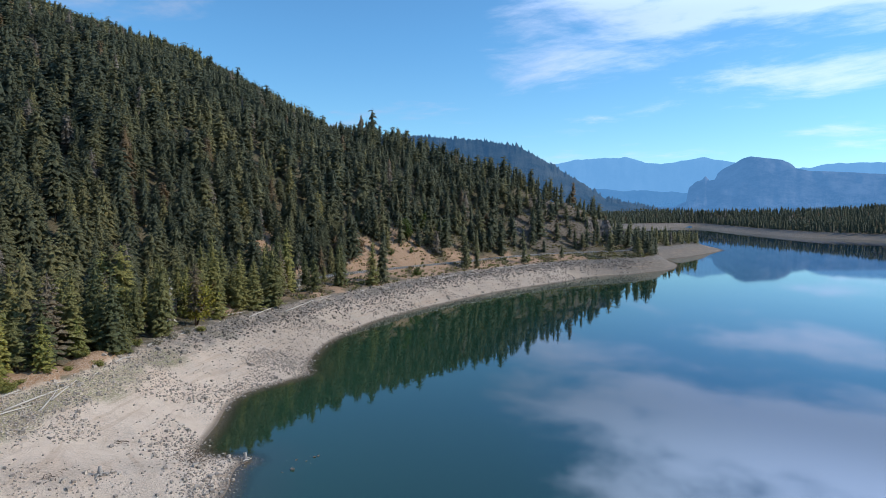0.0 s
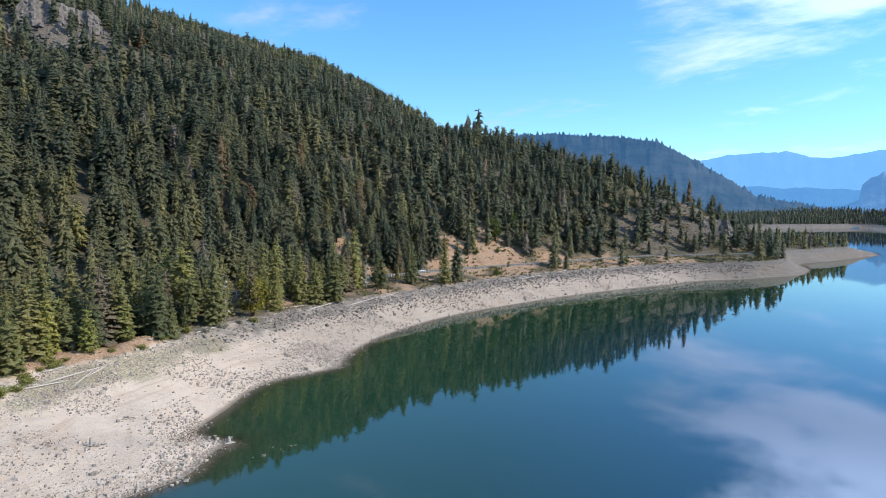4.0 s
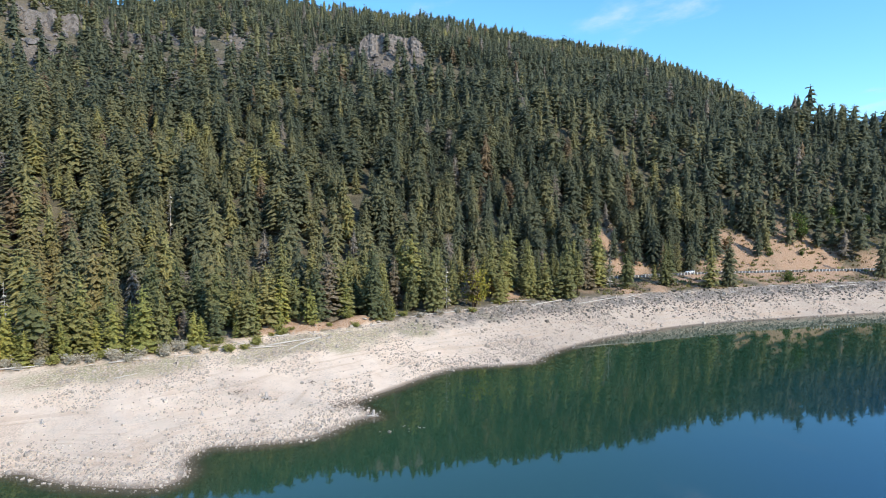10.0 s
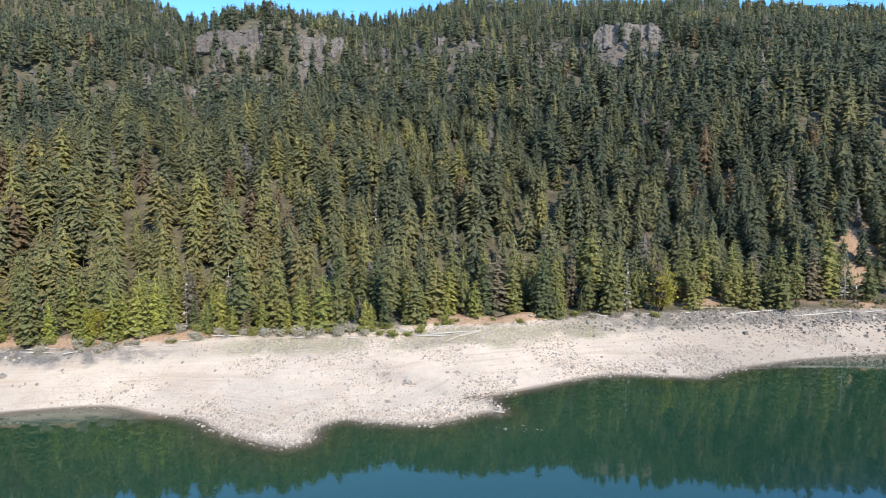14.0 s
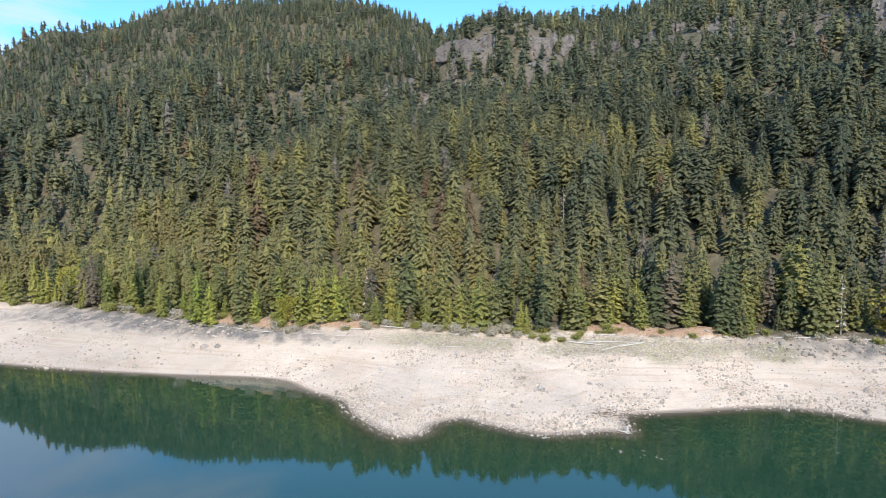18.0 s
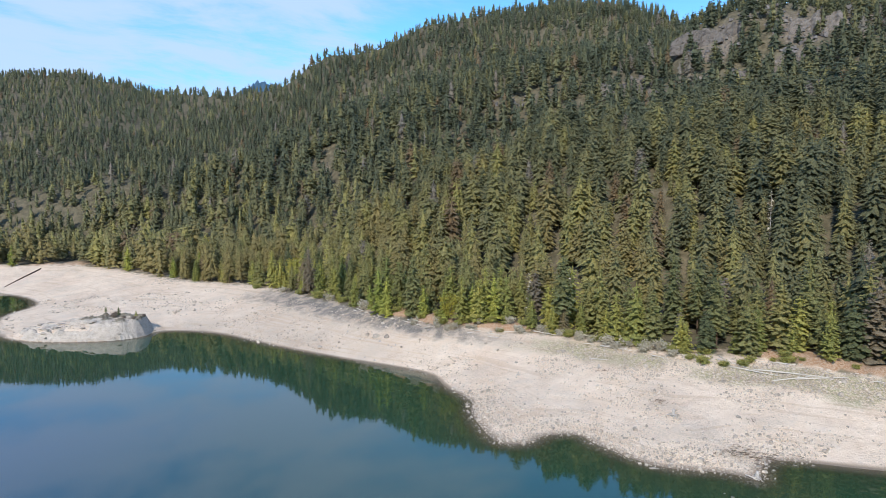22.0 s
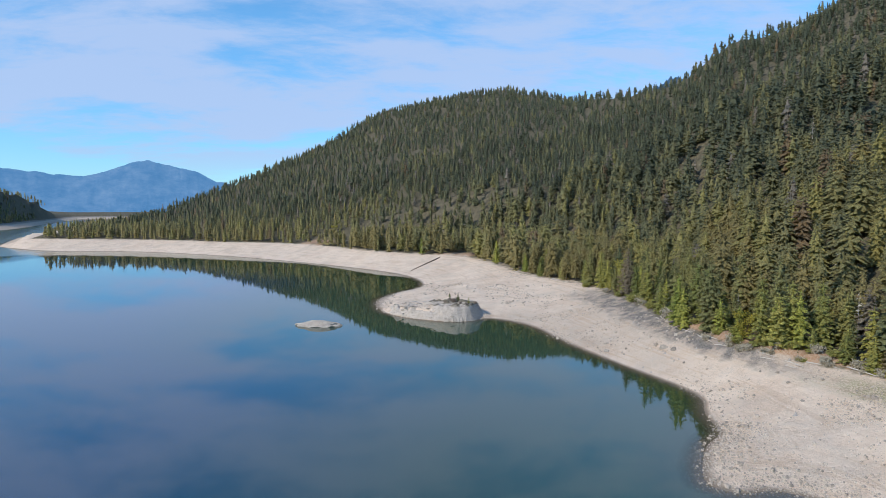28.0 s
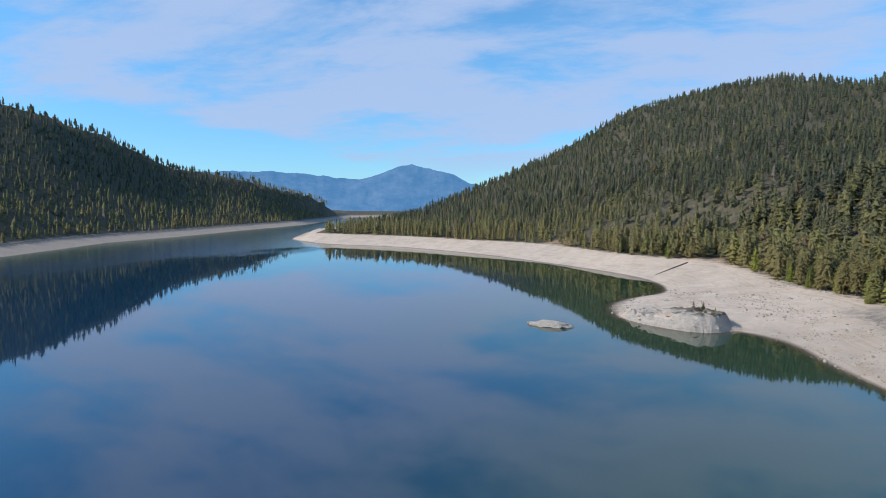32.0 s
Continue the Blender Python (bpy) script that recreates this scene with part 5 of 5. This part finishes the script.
def on_rim(p, f, r):
    d = np.exp(-((f["dt"] - 6) / 5.5) ** 2) * np.clip((p[:, 0] - 15) / 50, 0.0, 1)
    return ~f["up"] & ~f["wet"] & f["north"] & (r.random(len(p)) < 1.0 * d)


p, f = scatter(1.15, on_rim, (10, 40), (450, 105), 74)
cobbles("rim_stones", p, f, np.exp(np.random.default_rng(74).normal(-1.05, 0.42, len(p))).clip(0.15, 1.1), M_DARKROCK, "dark broken stones along the old waterline", 74)


def in_scree(p, f, r):
    return f["up"] & (f["rock"] > 0.35) & (r.random(len(p)) < 0.5)


p, f = scatter(3.2, in_scree, (-520, 100), (120, 490), 75)
cobbles("scree_blocks", p, f, np.exp(np.random.default_rng(75).normal(0.25, 0.5, len(p))).clip(0.4, 4.0), M_CLIFFSTUFF, "grey talus blocks on the open slope", 75)

q = np.random.default_rng(76)
p = np.column_stack([q.normal(5.0, 3.0, 16), q.normal(-10.0, 1.6, 16)])
cobbles("shoal_stones", p, {"z": np.full(len(p), -0.2)}, np.exp(q.normal(-1.2, 0.35, len(p))), M_DARKROCK, "dark stones breaking the surface off the point", 76)

# boulders that stand out on the beach
r = np.random.default_rng(81)
boulder_meshes = []
for k in range(6):
    v, t = rock_shape(300 + k, True)
    boulder_meshes.append(mesh_from("boulder", v, t, [M_ROCK]))
spots = [(-133, -6, 1.7), (-129, -4, 1.3), (-41, 40, 1.2), (-8, 63, 1.3), (7, 61, 1.1), (32, 63, 1.4), (26, 66, 1.2), (-5, 50, 0.9), (-14, -11.5, 1.0), (12, 62, 1.2), (9, 60, 0.8)]


def boulder_place(p, f, q):
    return ~f["up"] & ~f["wet"] & f["north"] & (f["ds"] > 1) & (q.random(len(p)) < 0.055 * (0.4 + patches(p, 66)))


p, f = scatter(5.0, boulder_place, (-330, -110), (330, 100), 82)
for k, (x, y) in enumerate(p[:190]):
    spots.append((x, y, float(np.exp(r.normal(-0.7, 0.4)))))
for k, (x, y, s) in enumerate(spots):
    ob = new("boulder", boulder_meshes[k % 6])
    ob.matrix_basis = pose(x, y, float(ground_at((x, y))[0]) + 0.12 * s, r.uniform(-12, 12), r.uniform(-12, 12), r.uniform(0, 360)) @ Matrix.Diagonal((s * r.uniform(0.9, 1.3), s, s * r.uniform(0.75, 1.1), 1))
    tagged(ob, "pale angular boulder half sunk in silt" if s > 0.9 else "small pale rock on the dry lakebed", "boulder", "boulders on the shore")


# ---- driftwood ----
def log(seed, length, label, branches=2):
    q = np.random.default_rng(seed)
    rad = 0.11 + 0.007 * length
    pts = [(-length / 2 + length * t, 0.25 * math.sin(3 * t + seed), 0.05 * math.sin(5 * t)) for t in (0, 0.25, 0.5, 0.75, 1.0)]
    parts = [tube(pts, [rad * 1.15, rad, rad * 0.85, rad * 0.65, rad * 0.35], 8)]
    for _ in range(branches):
        x = q.uniform(-0.2, 0.45) * length
        parts.append(tube([(x, 0, 0), (x + q.uniform(0.3, 0.9), q.uniform(-0.8, 0.8), q.uniform(0.1, 0.5))], [rad * 0.3, rad * 0.1], 5))
    v, t = joined(parts)
    return tagged(new("driftwood_log", mesh_from("driftwood_log", v, t, [M_DRIFT], smooth=True)), label, "log", "driftwood along the bank")


LOGS = [(-33, 42, -24, 44), (-24, 44, -8, 50), (-14, 45, -5, 52), (-18, 42, -11, 49), (-29, 41, -18, 45), (12, 69, 22, 70), (24, 68, 32, 72), (60, 86, 78, 89), (76, 85, 97, 92),
        (-86, 25, -77, 29), (98, 88, 121, 94), (270, 99, 294, 100), (302, 95, 323, 92), (326, 90, 356, 85), (234, 99, 255, 100), (122, 93, 135, 96), (-60, 22, -55, 24)]
for k, (ax, ay, bx, by) in enumerate(LOGS):
    length = math.hypot(bx - ax, by - ay)
    ob = log(k, length, "long bleached driftwood log at the bank" if length > 11 else "bleached driftwood log on the upper beach", 1 + k % 4)
    za, zb = ground_at([(ax, ay), (bx, by)])
    ob.matrix_basis = pose((ax + bx) / 2, (ay + by) / 2, max(float((za + zb) / 2), float(ground_at(((ax + bx) / 2, (ay + by) / 2))[0])) + 0.15, 0, -math.degrees(math.atan2(zb - za, length)), math.degrees(math.atan2(by - ay, bx - ax)))
ob = log(78, 40, "long dark waterlogged trunk lying down the silt", 3)
ob.data.materials[0] = M_BARK
za, zb = ground_at([(-446, -88), (-411, -110)])
ob.matrix_basis = pose(-428.5, -99, float(za + zb) / 2 + 0.2, 0, math.degrees(math.atan2(za - zb, 41)), -32)
r = np.random.default_rng(90)
for k in range(26):
    i = int((0.2 + 0.6 * r.random()) * (len(bank_line) - 1))
    x, y = bank_line[i] + r.uniform(-1.2, 1.2, 2) + np.array([0, -1.0])
    dx, dy = bank_line[min(i + 4, len(bank_line) - 1)] - bank_line[max(i - 4, 0)]
    ob = log(40 + k, r.uniform(5, 11), "grey driftwood log lying along the bank", k % 3)
    ob.matrix_basis = pose(x, y, float(ground_at((x, y))[0]) + 0.2, 0, 0, math.degrees(math.atan2(dy, dx)) + r.uniform(-14, 14))
r = np.random.default_rng(91)
stick_meshes = [log(100 + k, 4.0 + k, "short bleached driftwood stick", 2) for k in range(3)]
done = 0
for s_ in np.linspace(0.18, 0.84, 46):
    k = int(s_ * (len(bank_line) - 1))
    x, y = bank_line[k] + r.uniform(-1.5, 1.5, 2) + np.array([0, -1.5])
    m = pose(x, y, float(ground_at((x, y))[0]) + 0.12, r.uniform(-5, 5), r.uniform(-6, 6), r.uniform(-40, 60))
    if done < 3:
        stick_meshes[done].matrix_basis = m
    else:
        copy_thing(stick_meshes[done % 3], m)
    done += 1


def stump(seed, size, label):
    """A root crown: a short broken trunk on splayed roots."""
    q = np.random.default_rng(seed)
    parts = [tube([(0, 0, -0.2), (0.05, 0, 0.45 * size), (0.1, 0.05, size)], [0.34 * size, 0.24 * size, 0.16 * size], 8)]
    for k in range(7):
        a = 6.28 * k / 7 + q.uniform(-0.3, 0.3)
        L = size * q.uniform(0.6, 1.1)
        parts.append(tube([(0, 0, 0.2 * size), (math.cos(a) * L * 0.5, math.sin(a) * L * 0.5, 0.22 * size), (math.cos(a) * L, math.sin(a) * L, -0.1)], [0.13 * size, 0.09 * size, 0.03 * size], 5))
    v, t = joined(parts)
    return tagged(new("tree_stump", mesh_from("tree_stump", v, t, [M_DEAD], smooth=True)), label, "stump", "old stumps on the lakebed")


for k, (x, y, s) in enumerate([(0.5, 0.2, 1.6), (-24, 9.5, 1.7), (-54, 19, 1.1), (-38, 4, 0.9), (-70, 4, 1.0), (-9, 21, 0.8), (-2, 8, 0.8), (30, 35, 0.7), (2.5, 3, 0.8)]):
    settle(stump(400 + k, s, "weathered grey root crown at the water's edge" if k == 0 else "old grey stump on the dry lakebed"), x, y, turn=40 * k)
ob = log(77, 2.6, "broken pale log lying at the point", 4)
ob.matrix_basis = pose(0.2, -0.8, 0.4, 0, 8, 20)
for k, x in enumerate(np.random.default_rng(93).uniform(-260, -120, 26)):
    y = float(np.interp(x, [-260, -200, -120], [-52, -20, -6])) + 9 * math.sin(k * 2.1)
    settle(stump(430 + k % 5, 0.8, "small dark stump on the silty cove"), x, y, 0.8, 50 * k)

# ---- the islet and the knoll's brush ----
M_DRYBRUSH = leaf_material("dry brown brush", (0.17, 0.13, 0.10), (0.30, 0.24, 0.19))
n = Nodes("layered knoll rock", 0.92, 0.2)
where = n.place()
height = n.node("ShaderNodeSeparateXYZ")
n.link(where, height.inputs[0])
g, grain = n.noise(where, 0.45, 6, 0.7), n.noise(where, 2.4, 5, 0.7, (1, 1, 2.2))
knoll_stone = n.mix(0.5, n.ramp(g, [(0.32, (0.33, 0.28, 0.23)), (0.5, (0.50, 0.43, 0.36)), (0.66, (0.62, 0.54, 0.46))]), n.ramp(grain, [(0.32, (0.22, 0.185, 0.155)), (0.5, (0.50, 0.43, 0.36)), (0.7, (0.66, 0.58, 0.50))]))
turf = n.ramp(grain, [(0.35, (0.12, 0.10, 0.075)), (0.65, (0.27, 0.235, 0.175))])
n.color(n.mix(n.range(n.math("ADD", height.outputs[2], n.math("MULTIPLY", n.math("SUBTRACT", g, 0.5), 3.0)), 6.1, 6.7), knoll_stone, turf))
n.bump(n.math("ADD", g, grain), 0.9, 0.5)
M_KNOLL = n.mat

v, t = rock_shape(500, True)
v, t = finer(v / np.linalg.norm(v, axis=1)[:, None], t)
v = v * (1 + 0.12 * np.array([noise.noise(Vector(q) * 2.3) for q in v]))[:, None]
v = v * (1 + 0.25 * np.array([noise.noise(Vector(q) * 5.1) for q in v]))[:, None]
v[:, 2] = np.floor(v[:, 2] * 4) / 4 * 0.6 + v[:, 2] * 0.4
islet = new("islet_rock", mesh_from("islet_rock", (v + 0.10 * np.array([noise.noise_vector(Vector(q) * 7.0) for q in v])) * (10.5, 4.6, 2.7), t, [M_KNOLL]))
islet.matrix_basis = pose(-199, -135.5, -0.2, 0, 0, 84)
tagged(islet, "low pale rock islet rising from calm water", "islet")
def body_edge(edge):
    return (edge - 0.2) * 2


def knoll_rock():
    """A broken, layered rock hump with a steep landward end."""
    nu, nv = 110, 80
    u, v = np.meshgrid(np.linspace(-1.12, 1.12, nu), np.linspace(-1.12, 1.12, nv), indexing="ij")
    u, v = u.ravel(), v.ravel()
    kx, ky = 5 + 30 * u, 21 * v
    x, y = -232 + 0.85 * kx - 0.53 * ky, -88 + 0.53 * kx + 0.85 * ky
    land = fields(np.column_stack([x, y]))
    shore_share = np.clip(np.where(land["wet"], -land["ds"], land["ds"]) / 5 + 0.08, 0, 1) ** 0.7
    edge = np.exp(-(u ** 2 + v ** 2) ** 3 * 1.15) * shore_share
    # a long ledge that sinks to the tip, and a flat cap that ends in a low crag on the land side
    ledge = 3.9 * np.clip(1.5 * edge, 0, 1) * (0.72 + 0.28 * np.tanh(1.6 * (u + 0.7)))
    cap = 3.0 * np.clip(edge * 1.6, 0, 1) / (1 + np.exp(-11 * (0.62 - ((u - 0.28) / 0.72) ** 2 - ((v - 0.22) / 0.62) ** 2 + 0.25 * fbm(x, y, 9, 3, 23))))
    body = (ledge + cap) * (1 + 0.12 * fbm(x, y, 10, 4, 21)) + (2.0 * np.abs(fbm(x, y, 6.5, 4, 22)) - 0.6 + 1.1 * fbm(x, y, 2.6, 3, 24)) * np.clip(body_edge(edge), 0, 1)
    step_ = 1.25
    body = np.where(body > 0.4, 0.68 * body + 0.32 * step_ * (np.floor(body / step_) + np.clip((body / step_ % 1) * 3 - 1, 0, 1)), body)
    z = body - 1.4 * (1 - edge) * np.clip((u ** 2 + v ** 2) - 0.8, 0, 1) * 4
    low = land["z"]
    z = np.where(edge < 0.12, np.minimum(z, low - 0.3), np.maximum(z, -1.0))
    i, j = np.meshgrid(np.arange(nu - 1), np.arange(nv - 1), indexing="ij")
    quads = np.stack([i * nv + j, (i + 1) * nv + j, (i + 1) * nv + j + 1, i * nv + j + 1], -1).reshape(-1, 4)
    ob = new("rock_knoll", mesh_from("rock_knoll", np.column_stack([x, y, z]), quads, [M_KNOLL]))
    return tagged(ob, "pale layered rock knoll at the water's edge", "rock")


knoll = knoll_rock()
knoll_at = np.array([q.co[:] for q in knoll.data.vertices])


def on_knoll(master, places):
    """Stands copies on the knoll's rock."""
    for k, (x, y, s) in enumerate(places):
        top = knoll_at[np.argmin((knoll_at[:, 0] - x) ** 2 + (knoll_at[:, 1] - y) ** 2), 2]
        m = pose(x, y, max(float(top), float(ground_at((x, y))[0])) - 0.15, 0, 0, 67 * k) @ Matrix.Diagonal((s, s, s, 1))
        if k == 0:
            master.matrix_basis = m
        else:
            copy_thing(master, m)


on_knoll(leafy("knoll_brush", 19, 2.4, 4.0, M_DRYBRUSH, "grey-brown dry brush on top of the knoll", "bush", 6), [(-224, -76, 0.7), (-220, -73, 0.55), (-228, -78, 0.6), (-216, -70, 0.6), (-232, -83, 0.5), (-222, -80, 0.4), (-218, -66, 0.5), (-234, -74, 0.6), (-238, -79, 0.5), (-242, -84, 0.45)])
on_knoll(conifer("pine_tree", 36, 4.2, 2.6, 0.2, 12, "small lone pine on top of the rock knoll"), [(-226, -74, 1.0), (-231, -78, 0.6), (-217, -69, 0.7)])
copy_thing(masters[7], pose(-235, 4, 10.2, 0, 0, 30) @ Matrix.Diagonal((0.6, 0.6, 0.6, 1)))


r = np.random.default_rng(95)
for k in range(34):
    a = r.uniform(0, 6.283)
    u = r.uniform(0.35, 1.05)
    x, y = -230 + 0.85 * 27 * u * math.cos(a) - 0.53 * 18 * u * math.sin(a), -86 + 0.53 * 27 * u * math.cos(a) + 0.85 * 18 * u * math.sin(a)
    gz = max(float(ground_at((x, y))[0]), float(knoll_at[np.argmin((knoll_at[:, 0] - x) ** 2 + (knoll_at[:, 1] - y) ** 2), 2]))
    if gz < 0.3:
        continue
    s = r.uniform(0.6, 1.7)
    ob = new("boulder", boulder_meshes[k % 6])
    ob.matrix_basis = pose(x, y, gz + 0.05 * s, r.uniform(-10, 10), r.uniform(-10, 10), r.uniform(0, 360)) @ Matrix.Diagonal((s * 1.5, s, s * 0.55, 1))
    tagged(ob, "pale flat rock ledge on the knoll", "boulder", "boulders on the shore")


# ---- cliffs ----
def cliff(seed, width, height, label):
    """A broken rock face: upright columns of uneven depth with ledges."""
    q = np.random.default_rng(seed)
    nx, nz = int(width / 1.6), int(height / 1.6)
    cols = np.repeat(q.normal(0, 1.3, nx + 1), q.integers(1, 6, nx + 1))[: nx + 1] + 0.25 * q.normal(0, 1, nx + 1)
    top = height * (0.5 + 0.5 * np.minimum(1, 1.9 * np.sin(np.linspace(0.12, 3.02, nx + 1)))) * (1 + 0.07 * np.repeat(q.normal(0, 1, nx // 4 + 2), 4)[: nx + 1])
    verts = []
    for k in range(nz + 3):
        f = min(1.0, k / nz)
        ledge = 1.6 * np.floor(f * 3 + 0.5 * np.sin(np.linspace(0, width / 5, nx + 1))) + 0.4 * q.normal(0, 1, nx + 1)
        x = np.linspace(-width / 2, width / 2, nx + 1) + 0.25 * q.normal(0, 1, nx + 1)
        y = cols * (1.3 - 0.3 * f) + ledge + f * height * 0.12 + (k - nz) * 5.0 * (k > nz)
        verts.append(np.column_stack([x, y, top * f - 3.0 - 2.5 * (k - nz) * (k > nz)]))
    m = nx + 1
    i, j = np.meshgrid(np.arange(nz + 2), np.arange(nx), indexing="ij")
    quads = np.stack([i * m + j, i * m + j + 1, (i + 1) * m + j + 1, (i + 1) * m + j], -1).reshape(-1, 4)
    return tagged(new("cliff", mesh_from("cliff", np.concatenate(verts), quads, [M_CLIFF])), label, "cliff", "rock outcrops on the hillside")


q = np.random.default_rng(650)
for k in range(22):
    a, d = radians(q.uniform(-9, 33)), q.uniform(462, 565)
    CLIFFS.append((float(C[0] - math.sin(a) * d), float(C[1] + math.cos(a) * d), float(q.uniform(8, 20)), float(q.uniform(4, 9)), math.degrees(a) + float(q.uniform(-20, 20))))
for k, (x, y, w, h, turn) in enumerate(CLIFFS):
    ob = cliff(600 + k, w, h, "grey columnar rock cliff among the conifers" if h > 15 else "low grey rock outcrop on the slope")
    ob.matrix_basis = pose(x, y, float(ground_at((x, y))[0]) - 1.0, 0, 0, turn)


# ---- the cabin on the headland ----
M_SHED = bark_material("weathered boards", (0.22, 0.18, 0.14), (0.36, 0.30, 0.24))
M_GREENROOF = Nodes("green roof metal", 0.5, 0.4).color((0.10, 0.24, 0.20)).mat
cabin = tagged(new("cabin"), "small cabin with a green metal roof among pines", "cabin")
part("wall", bm_mesh("wall", box(7.0, 5.0, 2.8, 0, 0, 1.2, 0.05), M_SHED), cabin)
for w in (-1, 1):
    bm = box(8.0, 3.6, 0.12, 0, 0, 0, 0.02)
    bmesh.ops.rotate(bm, verts=bm.verts, matrix=Euler((-w * 0.55, 0, 0)).to_matrix())
    bmesh.ops.translate(bm, verts=bm.verts, vec=(0, w * 1.5, 3.45))
    part("roof", bm_mesh("roof", bm, M_GREENROOF), cabin, "green metal roof slope")
part("door", bm_mesh("door", box(0.95, 0.08, 2.0, -1.2, -2.53, 0.85, 0.01), M_POST), cabin)
part("window", bm_mesh("window", box(1.2, 0.08, 0.9, 1.5, -2.53, 1.4, 0.01), M_GLASS), cabin)
settle(cabin, 462, 130, turn=20, sink=0.0)


# ---- twigs washed up on the point ----
TWIGS = [(-8, 6, 2.6, 90), (-4, 10, 1.6, 40), (-30, 14, 1.2, 24), (-52, 18, 1.0, 20), (-13, 22, 1.0, 18)]

def twigs(seed, spread, count, label):
    """A loose mat of thin dark washed-up twigs."""
    q = np.random.default_rng(seed)
    parts = []
    for _ in range(count):
        x, y = q.normal(0, spread, 2) * (1.6, 0.7)
        a, L = q.uniform(-0.8, 0.8), q.uniform(0.5, 2.2)
        d = np.array([math.cos(a), math.sin(a), q.uniform(-0.05, 0.15)]) * L
        p0 = np.array([x, y, 0.08 + 0.1 * q.random()])
        parts.append(tube([p0, p0 + 0.5 * d + [0, 0, 0.08], p0 + d], [0.05, 0.04, 0.015], 4))
    v, t = joined(parts)
    return tagged(new("twig_pile", mesh_from("twig_pile", v, t, [M_BARK])), label, "twigs", "washed-up twigs", "stuff")


for k, (x, y, sp, n_) in enumerate(TWIGS):
    settle(twigs(700 + k, sp, n_, "mat of dark washed-up twigs on silt"), x, y, turn=35 + 20 * k, sink=0.0)
